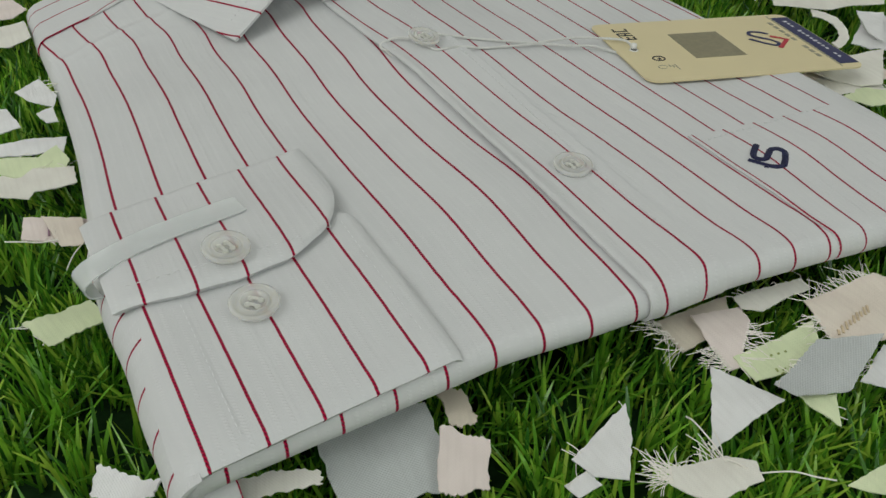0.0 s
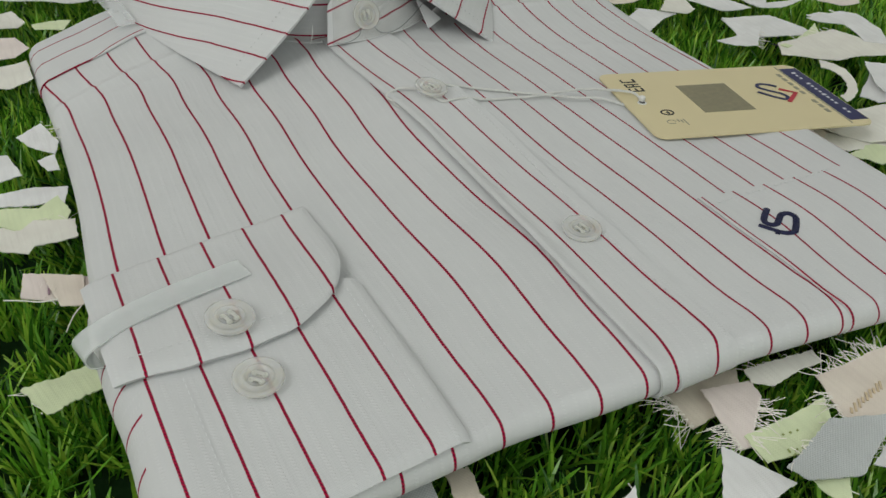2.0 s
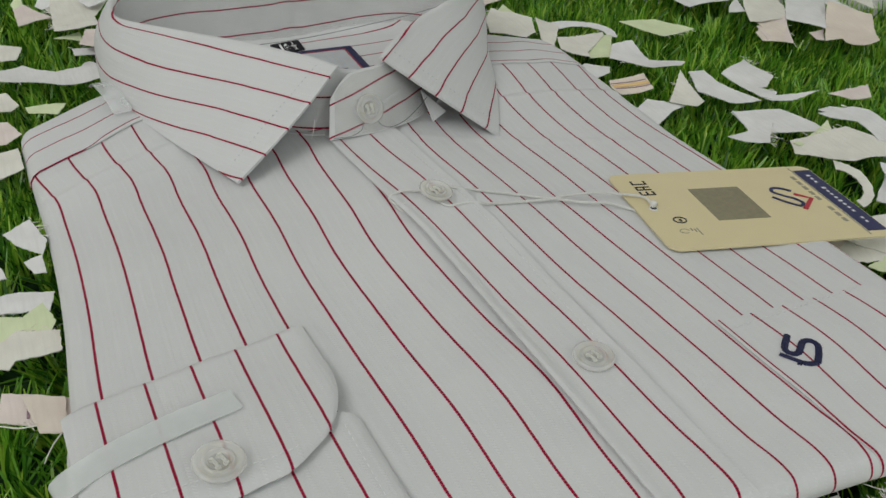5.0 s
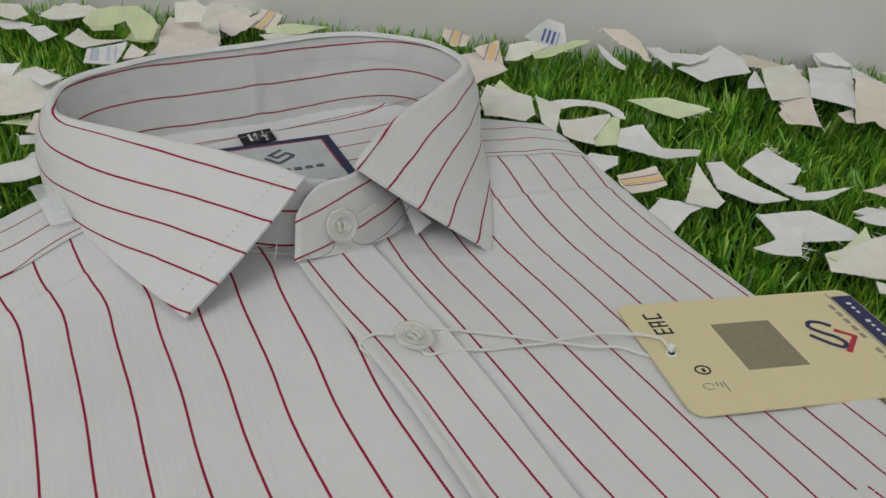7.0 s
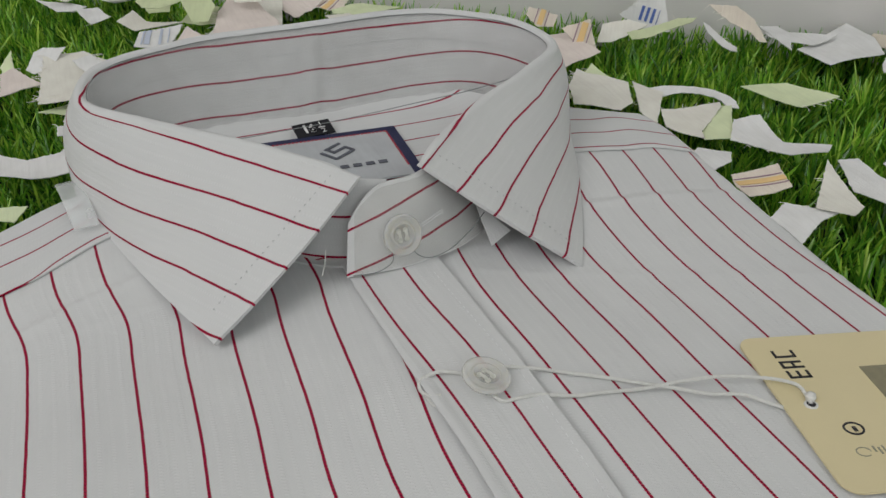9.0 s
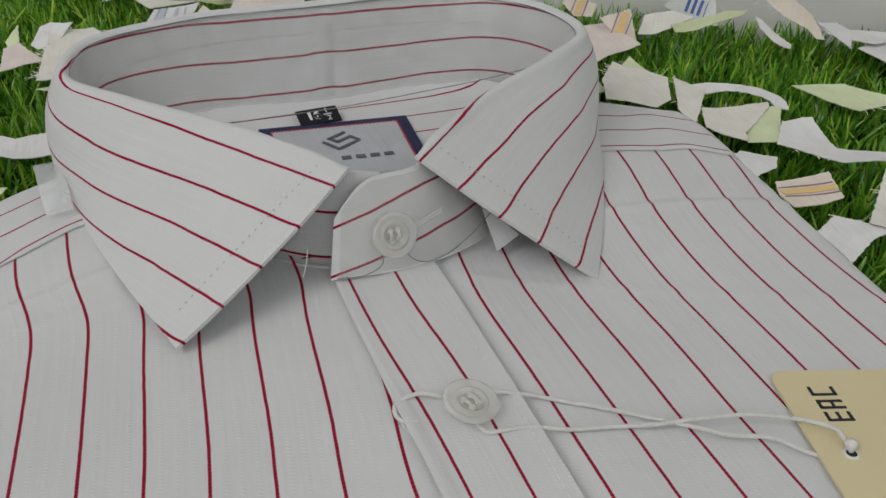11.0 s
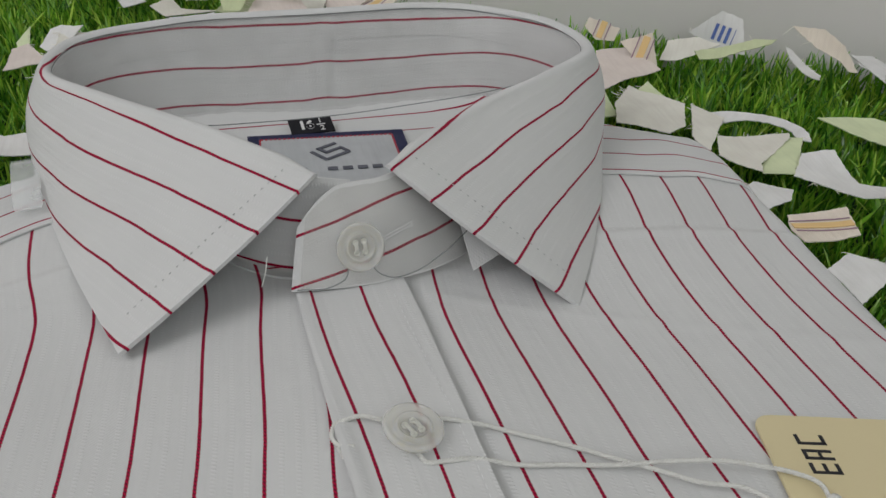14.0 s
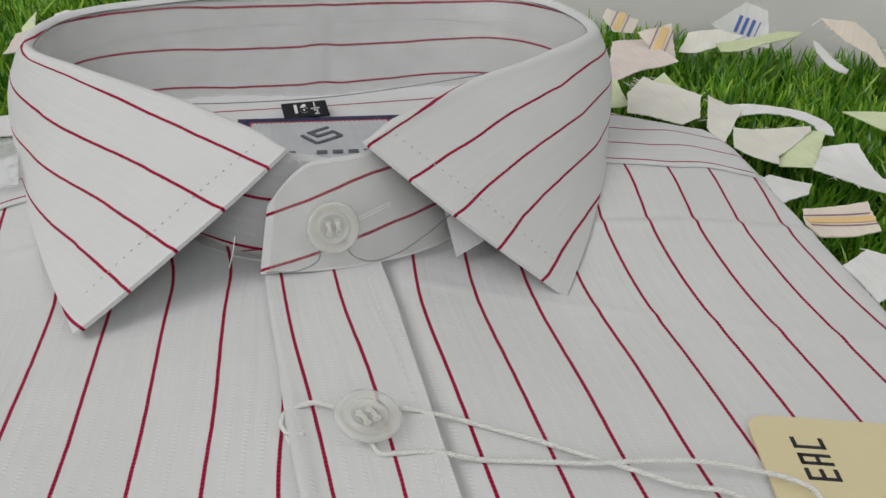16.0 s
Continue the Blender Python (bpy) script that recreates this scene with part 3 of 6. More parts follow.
def pulled(rows, stations, way, k):
    """The tables above at a way from the free end and a stripe count, fading out round the back."""
    at = np.array([np.interp(way, stations, r) for r in rows])
    f = np.clip(k - 1, 0, len(rows) - 1.001)
    i = f.astype(int)
    j = np.arange(len(way))
    return (at[i, j] * (1 - f + i) + at[i + 1, j] * (f - i)) * (1 - smooth_step(0.11, 0.15, way))


def collar_leaf():
    n, m = 170, 22
    F, E, q = matched(FOLD, EDGE, n)
    ctr = np.array([0.152, 0.425, 0.0])
    P, UV = np.zeros((n, m, 3)), np.zeros((n, m, 2))
    tan = np.gradient(F, axis=0)
    out = np.stack([tan[:, 1], -tan[:, 0], 0 * tan[:, 0]], 1)
    out /= np.linalg.norm(out, axis=1, keepdims=True)
    out *= np.sign(np.sum(out * (F - ctr), axis=1, keepdims=True))
    along = tan / np.linalg.norm(tan, axis=1, keepdims=True)
    tot = q[-1]
    start = np.interp(q / tot, [0, 0.06, 0.11, 0.16, 0.22, 0.26, 0.3, 0.5, 0.75, 0.80, 0.85, 0.9, 0.94, 0.97, 1], [0.0070, 0.0075, 0.0093, 0.0110, 0.0131, 0.0172, 0.0190, 0.0190, 0.0198, 0.0198, 0.0190, 0.0170, 0.0151, 0.0138, 0.0130])
    mid = np.sin(np.pi * np.clip(q / tot, 0, 1)) ** 0.5
    for j, s in enumerate(np.linspace(0, 1, m)):
        L = np.linalg.norm(E - F, axis=1)
        p = F + (E - F) * s
        p = p + out * (0.0036 * np.sin(np.pi * s) * (0.05 + 0.95 * mid))[:, None]
        p[:, 2] += 0.0012 * np.sin(np.pi * s)
        p = p + along * (0.0024 * math.sin(math.pi * s) * (np.exp(-(tot - q) / 0.012) - np.exp(-q / 0.012)))[:, None]
        P[:, j] = p
        k = (start + s * L) / PITCH
        pull = pulled(PULL_RIGHT, PULL_RIGHT_Q, q, k) + pulled(PULL_LEFT, PULL_LEFT_Q, tot - q, k)
        UV[:, j, 0], UV[:, j, 1] = (k - pull) * PITCH, q
    # over the fold and a little down inside
    ins = np.zeros((n, 5, 3))
    uvi = np.zeros((n, 5, 2))
    for j, a in enumerate(np.linspace(math.pi * 0.95, 0.2, 5)):
        rr = (0.0010 * np.clip(np.minimum(q, tot - q) / 0.012, 0.15, 1))[:, None]
        ins[:, j] = F + out * (rr * (math.cos(a) - 1)) + np.array([0, 0, 1.0]) * rr * math.sin(a)
        uvi[:, j, 0], uvi[:, j, 1] = start - 0.0016 * a, q
    LEAF["P"], LEAF["q"] = P.copy(), q
    P, UV = np.concatenate([ins, P[:, 1:]], 1), np.concatenate([uvi, UV[:, 1:]], 1)
    ripple(P, 0.0003, 40.0, 2.2)
    return cloth("collar_leaf", P[:, ::-1], UV[:, ::-1], 0.0012, "turned-down collar leaf with pointed tips")


collar_leaf()

BASE = [(0.1295, 0.3478, 0.0366), (0.147, 0.3462, 0.0370), (0.168, 0.3515, 0.0362), (0.192, 0.372, 0.0335), (0.218, 0.405, 0.031), (0.228, 0.432, 0.030),
        (0.220, 0.456, 0.030), (0.196, 0.466, 0.031), (0.153, 0.469, 0.031), (0.110, 0.467, 0.031), (0.084, 0.455, 0.030), (0.079, 0.434, 0.030),
        (0.092, 0.406, 0.031), (0.112, 0.378, 0.0335), (0.128, 0.3605, 0.036), (0.142, 0.3530, 0.037)]
TOP = [(0.1345, 0.358, 0.0600), (0.147, 0.3572, 0.0608), (0.158, 0.3585, 0.0618), (0.1895, 0.3890, 0.0626), (0.2170, 0.4093, 0.0624), (0.2388, 0.4305, 0.0620),
       (0.2363, 0.4558, 0.0618), (0.2125, 0.4800, 0.0618), (0.155, 0.4855, 0.0618), (0.105, 0.4835, 0.0618), (0.0735, 0.4672, 0.0618), (0.0677, 0.4434, 0.0618),
       (0.0868, 0.4176, 0.0620), (0.1140, 0.3893, 0.0620), (0.136, 0.3640, 0.0606), (0.147, 0.3605, 0.0595)]


def collar_stand():
    n, m = 190, 18
    B, T, q = matched(BASE, TOP, n)
    P, UV = np.zeros((n, m, 3)), np.zeros((n, m, 2))
    H = np.linalg.norm(T - B, axis=1)
    # the free end of the band is rounded off
    cut = 0.62 + 0.38 * (1 - np.clip(1 - q / 0.016, 0, 1) ** 2.3)
    rise = np.interp(q, [0, 0.015, 0.05, 0.15, 0.185, 0.23, 0.265, 0.295, 0.32, q[-1]], [0.0008, 0.0043, 0.0097, 0.0097, 0.0089, 0.0055, 0.0062, 0.0102, 0.0126, 0.0144])
    back = np.interp(q, [0.15, 0.175, 0.185, 0.195, 0.21, 0.2289, 0.2345, 0.240, 0.2485, 0.28, 0.293, 0.31, 0.34], [0, 0, 0.04, 0.08, 0.14, 0.10, 0.03, 0.10, 0.12, 0.13, 0.14, 0.18, 0.05])
    front = np.interp(q, [0, 0.012, 0.023, 0.03, 0.036, 0.042, 0.05, 0.06], [0, 0.02, 0.075, 0.11, 0.14, 0.10, 0.03, 0])
    # a soft crease where the band was folded at the middle of the back
    dent = 0.0010 * np.exp(-((q - 0.2345) / 0.0016) ** 2) - 0.0006 * np.exp(-((q - 0.2305) / 0.0025) ** 2)
    for j, s in enumerate(np.linspace(0, 1, m)):
        P[:, j] = B + (T - B) * (s * cut)[:, None]
        P[:, j, 1] -= dent * math.sin(math.pi * min(1, s * 1.1)) ** 0.5
        high = smooth_step(0.72, 0.95, s) * (1 - smooth_step(0.265, 0.30, q))
        UV[:, j, 0], UV[:, j, 1] = s * cut * H - rise + PITCH * (back * (1 - 0.95 * high) - front), q
    ripple(P, 0.0002, 60.0, 7.0)
    return cloth("collar_stand", P, UV, 0.0011, "upright collar band buttoned at the front")


collar_stand()


def cuffs():
    """The folded sleeve's cuff: the lower layer at the hem and the rounded flap over it."""
    na, nb = 44, 40
    P, UV = np.zeros((na, nb, 3)), np.zeros((na, nb, 2))
    for i, a in enumerate(np.linspace(0, 1, na)):
        y0 = 0.1283 + 0.0065 * a
        y1 = 0.2040 - 0.0055 * max(0.0, (a - 0.8) / 0.2) ** 2
        for j, b in enumerate(np.linspace(0, 1, nb)):
            y = y0 + (y1 - y0) * b
            x0 = 0.0094 + 0.0010 * smooth_step(0.126, 0.175, y)
            x = x0 + (0.0790 - x0) * a
            z = 0.0408 - 0.0012 * smooth_step(0.16, 0.2, y) - 0.0016 * max(0, 1 - b * 20) ** 2 - 0.0014 * max(0, 1 - (1 - a) * 24) ** 2 - 0.0034 * max(0, 1 - a * 9) ** 2
            P[i, j] = (x, y, z)
            UV[i, j] = ((x - 0.0161 - 0.004 * (y - 0.13)) / 0.0133 * PITCH, y)
    ripple(P, 0.0004, 40.0, 4.4)
    cloth("cuff_base", P, UV, 0.0026, "stitched shirt cuff laid along the hem")
    P, UV = np.zeros((na, nb, 3)), np.zeros((na, nb, 2))
    for i, a in enumerate(np.linspace(0, 1, na)):
        for j, b in enumerate(np.linspace(0, 1, nb)):
            # the near corner at the free end is cut to a quarter ellipse
            p, q = max(0.0, (a - 0.60) / 0.40), max(0.0, (0.62 - b) / 0.62)
            aa = 0.60 + 0.40 * p * math.sqrt(1 - q * q / 2) if p > 0 else a
            bb = 0.62 - 0.62 * q * math.sqrt(1 - p * p / 2) if q > 0 else b
            x = 0.0088 + 0.0700 * aa
            far = 0.2330 + 0.0100 * aa
            near = 0.1862 - 0.003 * math.sin(math.pi * min(1, aa * 1.3))
            y = near + (far - near) * bb + 0.0002 * math.sin(x * 420) * max(0, 1 - b * 4)
            edge = min(b, 1 - a, 1 - b)
            z = 0.0430 - 0.0048 * smooth_step(0.190, 0.240, y) - 0.0012 * max(0, 1 - edge * 18) ** 2 - 0.0016 * max(0, 1 - a * 10) ** 2
            P[i, j] = (x, y, z)
            UV[i, j] = ((x - 0.0182 + 0.0013 * (0.238 - y) / 0.05) / 0.0131 * PITCH, y)
    ripple(P, 0.0006, 45.0, 6.4)
    cloth("cuff_flap", P, UV, 0.0026, "rounded cuff flap buttoned over its lower layer")


cuffs()


def sleeve_side():
    """The sleeve folded under along the side, its stripes crossing the edge."""
    na, nb = 18, 50
    P, UV = np.zeros((na, nb, 3)), np.zeros((na, nb, 2))
    for i, a in enumerate(np.linspace(0, 1, na)):
        ang = math.pi * (0.05 + 1.0 * a)
        for j, b in enumerate(np.linspace(0, 1, nb)):
            y = 0.1275 + 0.112 * b
            taper = 1 - 0.55 * smooth_step(0.86, 1.0, b)
            rx, rz = 0.0085 * taper, (0.0091 - 0.0010 * b) * taper
            wob = 0.0002 * math.sin(y * 210) * math.sin(ang)
            cx = 0.0154 + 0.0004 * smooth_step(0.140, 0.175, y) - 0.0007 * smooth_step(0.18, 0.20, y) + 0.002 * smooth_step(0.2, 0.24, y)
            P[i, j] = (cx - (rx + wob) * math.sin(ang), y, 0.0305 - 0.002 * b + 0.0012 * smooth_step(0.150, 0.170, y) * (1 - smooth_step(0.195, 0.215, y)) + rz * math.cos(ang))
            UV[i, j] = (y - 0.1484 + 0.55 * (0.0115 - P[i, j][0]), 0.03 * a)
    ripple(P, 0.0006, 60.0, 8.4)
    cloth("sleeve", P[::-1], UV[::-1], 0.0008, "sleeve folded under along the side")


sleeve_side()


POCKET_Y, POCKET_X = [0.11, 0.125, 0.145, 0.17, 0.19], [0.1664, 0.1670, 0.1680, 0.1708, 0.1703]


def pocket():
    na, nv = 90, 60
    w = np.linspace(-0.02, 0.06, nv)
    P, UV = np.zeros((na, nv, 3)), np.zeros((na, nv, 2))
    inw, drop = rolled(w, HEM_R, 0.0004)
    for i, a in enumerate(np.linspace(0, 1, na)):
        x = 0.1926 + 0.0597 * a
        y = hem_y(x) + inw
        y = hem_y(x) + HEM_R + (y - hem_y(x) - HEM_R) * np.where(inw > HEM_R, (0.1905 - 0.0055 * a - hem_y(x) - HEM_R) / 0.06, 1.0)
        xx = x + 0.002 * (y - 0.13) / 0.06 * a
        # the sewn edge runs beside a stripe of the front, with the pocket's own stripe just inside it
        side = soft(y, [0.115, 0.127, 0.137, 0.150, 0.170, 0.190], [0.1950, 0.1945, 0.1938, 0.1938, 0.1932, 0.1933])
        own = side + 0.0006 + 0.0008 * smooth_step(0.135, 0.165, y)
        at_own = 1 + (own - soft(y, POCKET_Y, POCKET_X)) / 0.01222
        xx = xx + (side - 0.1926) * (1 - a) ** 3
        k = 1 + (xx - soft(y, POCKET_Y, POCKET_X)) / 0.01222
        k = k + (3 - at_own) * np.exp(-((xx - own) / 0.006) ** 2)
        P[i, :, 0], P[i, :, 1] = xx, y
        P[i, :, 2] = np.maximum(ztop(xx, y) + drop + 0.0003 * np.exp(-((xx - side - 0.0008) / 0.0010) ** 2), 0.021)
        UV[i, :, 0], UV[i, :, 1] = k * PITCH, w
    ripple(P, 0.0008, 22.0, 1.7)
    cloth("pocket", P, UV, 0.0004, "chest pocket turned at the hem")


pocket()


def button(name, x, y, z, tilt=(0, 0, 0), size=0.0057, shank=0.0):
    """A four-hole button: broad sloping rim, sunk middle, two parallel bars of thread; on a thread shank where it stands off."""
    m = Matrix.Translation(Vector((x, y, z)) - SHIRT_AT) @ pose(0, 0, 0, *tilt)
    s = size / 0.0057
    prof = [(0.0, 0.0), (0.0040, 0.0), (0.0052, 0.0005), (0.0057, 0.0013), (0.0057, 0.0018), (0.0055, 0.0021), (0.0051, 0.00215), (0.0045, 0.0019), (0.0039, 0.00165),
            (0.0036, 0.0017), (0.0034, 0.0021), (0.0031, 0.0022), (0.0028, 0.0020), (0.0025, 0.0016), (0.0021, 0.00145), (0.0, 0.00145)]
    ob = lathe(name, [(r * s, h * s) for r, h in prof], BUTTON, shirt, "translucent ivory plastic button", 44, m)
    for sx in (-1, 1):
        for sy in (-1, 1):
            lathe("sew_hole", [(0.0, 0.00150 * s), (0.00030 * s, 0.00152 * s), (0.00042 * s, 0.00168 * s), (0.00062 * s, 0.00172 * s), (0.00078 * s, 0.0013 * s)], BUTTON_THREAD, ob, "", 12, m @ Matrix.Translation((sx * 0.0010 * s, sy * 0.0012 * s, 0)))
        for dx in (-0.00022, 0.0, 0.00024):
            pts = [m @ Vector((s * (sx * 0.0010 + dx), s * 0.0012 * math.cos(w), (0.0013 + 0.00055 * math.sin(w)) * s)) for w in np.linspace(math.pi, 0, 11)]
            tube("thread", pts, 0.00021 * s, BUTTON_THREAD, ob)
    if shank:
        lathe("shank", [(0.0011, 0.0001), (0.0009, -shank * 0.5), (0.0013, -shank)], SOFT_THREAD, ob, "wound thread shank", 14, m)
    return ob


BUTTON_THREAD = plain("white_button_thread", (0.60, 0.60, 0.55), 0.4, 0.5, 0.1, 900.0, 0.3)
button("button", 0.1466, 0.2880, 0.0408, (10, 4, 30), 0.0062, 0.0022)
button("button", 0.1482, 0.1909, 0.0388, (3, 0, 15), 0.0061, 0.0008)
button("button", 0.0402, 0.1925, 0.0440, (5, 2, 20), 0.0064, 0.0008)
button("button", 0.0405, 0.1716, 0.0412, (2, -3, 50), 0.0064, 0.0008)
button("button", 0.1470, 0.3492, 0.0468, (66, 0, 8), 0.0062)


# the woven label and size tab inside the neck
def neck_label():
    m = Matrix.Translation(Vector((0.1515, 0.4268, 0.0322)) - SHIRT_AT) @ pose(0, 0, 0, -1, 1, -3)
    lab = bar("neck_label", 0, 0, 0.053, 0.040, 0, 0.0007, LABEL, shirt, m, "silver woven neck label with navy ends")
    bar("border", 0, 0.0186, 0.053, 0.0028, 0.0007, 0.0010, LABEL_EDGE, lab, m, "navy woven border")
    bar("border", -0.0246, -0.001, 0.0038, 0.037, 0.0007, 0.0010, LABEL_EDGE, lab, m, "navy woven border")
    bar("border", 0.0246, -0.001, 0.0038, 0.037, 0.0007, 0.0010, LABEL_EDGE, lab, m, "navy woven border")
    for k in range(30):
        bar("red_stitch", -0.0218 + 0.0015 * k, 0.0168, 0.0008, 0.0006, 0.0007, 0.0010, RED, lab, m)
    for side in (-1, 1):
        for k in range(20):
            bar("red_stitch", side * 0.0224, 0.0160 - 0.0015 * k, 0.0006, 0.0008, 0.0007, 0.0010, RED, lab, m)
    m2 = Matrix.Translation(Vector((0.1483, 0.4516, 0.0334)) - SHIRT_AT) @ pose(0, 0, 0, 12, 0, 4)
    size = bar("size_label", 0, 0, 0.015, 0.0085, 0, 0.0006, BLACK_LABEL, shirt, m2, "small black woven size tab")
    lettering("size_number", "16", 0.0062, 0.0001, WHITE_PRINT, size, m2 @ Matrix.Translation((-0.0018, 0.0001, 0.0007)), "", 0.85)
    lettering("size_number", "1", 0.0036, 0.0001, WHITE_PRINT, size, m2 @ Matrix.Translation((0.0033, 0.0020, 0.0007)))
    bar("size_number", 0.0033, 0.0, 0.0030, 0.0004, 0.0006, 0.0008, WHITE_PRINT, size, m2)
    lettering("size_number", "2", 0.0036, 0.0001, WHITE_PRINT, size, m2 @ Matrix.Translation((0.0035, -0.0022, 0.0007)))


def inner_back():
    """The inside of the back yoke that shows within the collar."""
    n = 40
    P, UV = np.zeros((n, n, 3)), np.zeros((n, n, 2))
    for i, a in enumerate(np.linspace(-1, 1, n)):
        for j, b in enumerate(np.linspace(-1, 1, n)):
            x, y = 0.153 + 0.083 * a * math.sqrt(1 - b * b / 2), 0.415 + 0.066 * b * math.sqrt(1 - a * a / 2)
            P[i, j] = (x, y, 0.0312 + 0.0045 * smooth_step(0.70, 1.0, max(abs(a), abs(b))) * smooth_step(0.40, 0.43, y))
            UV[i, j] = (y - 0.4600, x)
    ripple(P, 0.0003, 30.0, 6.1)
    cloth("inner_yoke", P, UV, 0.0008, "inside of the back yoke within the collar")


inner_back()
neck_label()


def stitches(name, pts, parent, mat, dash=0.0013, gap=0.0011, r=0.00016, lift=0.00012):
    """A row of small sewn dashes along a line, joined in one mesh."""
    pts = np.asarray(pts, float)
    l = np.r_[0, np.cumsum(np.linalg.norm(np.diff(pts, axis=0), axis=1))]
    V, F, at = [], [], 0.0
    while at + dash < l[-1]:
        a, b = (np.array([np.interp(w, l, pts[:, i]) for i in range(3)]) for w in (at, at + dash))
        d = (b - a) / max(np.linalg.norm(b - a), 1e-9)
        side = np.cross(d, (0, 0, 1.0))
        side /= max(np.linalg.norm(side), 1e-9)
        up = np.cross(side, d)
        o = len(V)
        for p, k in ((a, 0.5), ((a + b) / 2, 1.0), (b, 0.5)):
            for w in range(4):
                ang = math.pi / 4 + w * math.pi / 2
                V.append(p + up * lift + r * k * (math.cos(ang) * side + math.sin(ang) * up))
        for q in range(2):
            for w in range(4):
                F.append((o + q * 4 + w, o + q * 4 + (w + 1) % 4, o + q * 4 + 4 + (w + 1) % 4, o + q * 4 + 4 + w))
        at += dash + gap
    V = [v - np.array(SHIRT_AT) for v in V]
    return link(name, V, F, mat, parent)


def leaf_at(qf, s):
    P, q = LEAF["P"], LEAF["q"] / LEAF["q"][-1]
    j = s * (P.shape[1] - 1)
    k = min(int(j), P.shape[1] - 2)
    row = P[:, k] * (1 - j + k) + P[:, k + 1] * (j - k)
    return np.array([np.interp(qf, q, row[:, i]) for i in range(3)])


def sewing():
    seam = plain("sewing_thread", (0.46, 0.47, 0.47), 0.8, 0.2)
    pale = plain("pale_sewing_thread", (0.74, 0.75, 0.75), 0.8, 0.2)
    for side in (0, 1):
        f = (lambda v: v) if side == 0 else (lambda v: 1 - v)
        up = np.array([-0.0007 if side == 0 else 0.0007, -0.0009, 0.0011])
        stitches("stitching", [leaf_at(f(0.018 + 0.004 * s), s) + up for s in np.linspace(0.02, 0.90, 30)], shirt, seam, 0.0007, 0.0016)
    on = lambda x, y, h: (x, y, float(ztop(x, y)) + h)
    stitches("stitching", [on(0.1555 + 0.002 * math.sin(y * 30), y, 0.0014) for y in np.linspace(0.145, 0.342, 60)], shirt, pale)
    stitches("stitching", [on(x, 0.1845 + 0.002 * (0.2 - x), 0.0016) for x in np.linspace(0.196, 0.248, 20)], shirt, pale)
    stitches("stitching", [(0.0245, y, 0.0412) for y in np.linspace(0.134, 0.182, 20)], shirt, pale)
    arc = [(0.014 + 0.040 * v, 0.1905 - 0.0008 * v, 0.0440) for v in np.linspace(0, 1, 14)] + [(0.054 + 0.018 * math.sin(a), 0.213 - 0.0225 * math.cos(a), 0.0438 - 0.003 * a) for a in np.linspace(0.05, 1.45, 14)]
    stitches("stitching", arc, shirt, pale)
    stitches("stitching", [(0.0735, y, 0.0408) for y in np.linspace(0.146, 0.196, 18)], shirt, pale)
    # the row inside the collar band
    B, T, q = matched(BASE, TOP, 120)
    inner = [B[i] + (T[i] - B[i]) * 0.74 + np.array([0.152 - B[i][0], 0.42 - B[i][1], 0]) * 0.030 for i in range(34, 92)]
    stitches("stitching", inner, shirt, seam)
    inner = [B[i] + (T[i] - B[i]) * 0.10 + np.array([0.152 - B[i][0], 0.42 - B[i][1], 0]) * 0.020 for i in range(34, 92)]
    stitches("stitching", inner, shirt, seam)
    # button-hole beside the collar button: two close rows with a bar at the end
    hole = lambda v, k: (0.1528 + 0.0080 * v, 0.3487 + 0.0019 * v + 0.00025 * k, 0.0483 + 0.0026 * v + 0.0007 * k)
    for k, mat in ((-1.0, seam), (-0.55, pale), (0.55, pale), (1.0, seam)):
        stitches("button_hole", [hole(v, k) for v in np.linspace(0, 1, 10)], shirt, mat, 0.0004, 0.00020, 0.00022)
    stitches("button_hole", [hole(1.0, k) for k in np.linspace(-1.1, 1.1, 6)], shirt, pale, 0.0004, 0.00015, 0.00024)


sewing()


def ribbon(name, path, side, width, thick, mat, label):
    path, side = np.asarray(path, float), np.asarray(side, float)
    P, UV = np.zeros((len(path), 7, 3)), np.zeros((len(path), 7, 2))
    for i, p in enumerate(path):
        end = min(1.0, 0.9 + 4.0 * i / len(path), 0.9 + 4.0 * (len(path) - 1 - i) / len(path))
        for j, b in enumerate(np.linspace(-0.5, 0.5, 7)):
            P[i, j], UV[i, j] = p + side * b * width * end, (b * width, i * 0.001)
    return cloth(name, P, UV, thick, label, mat)


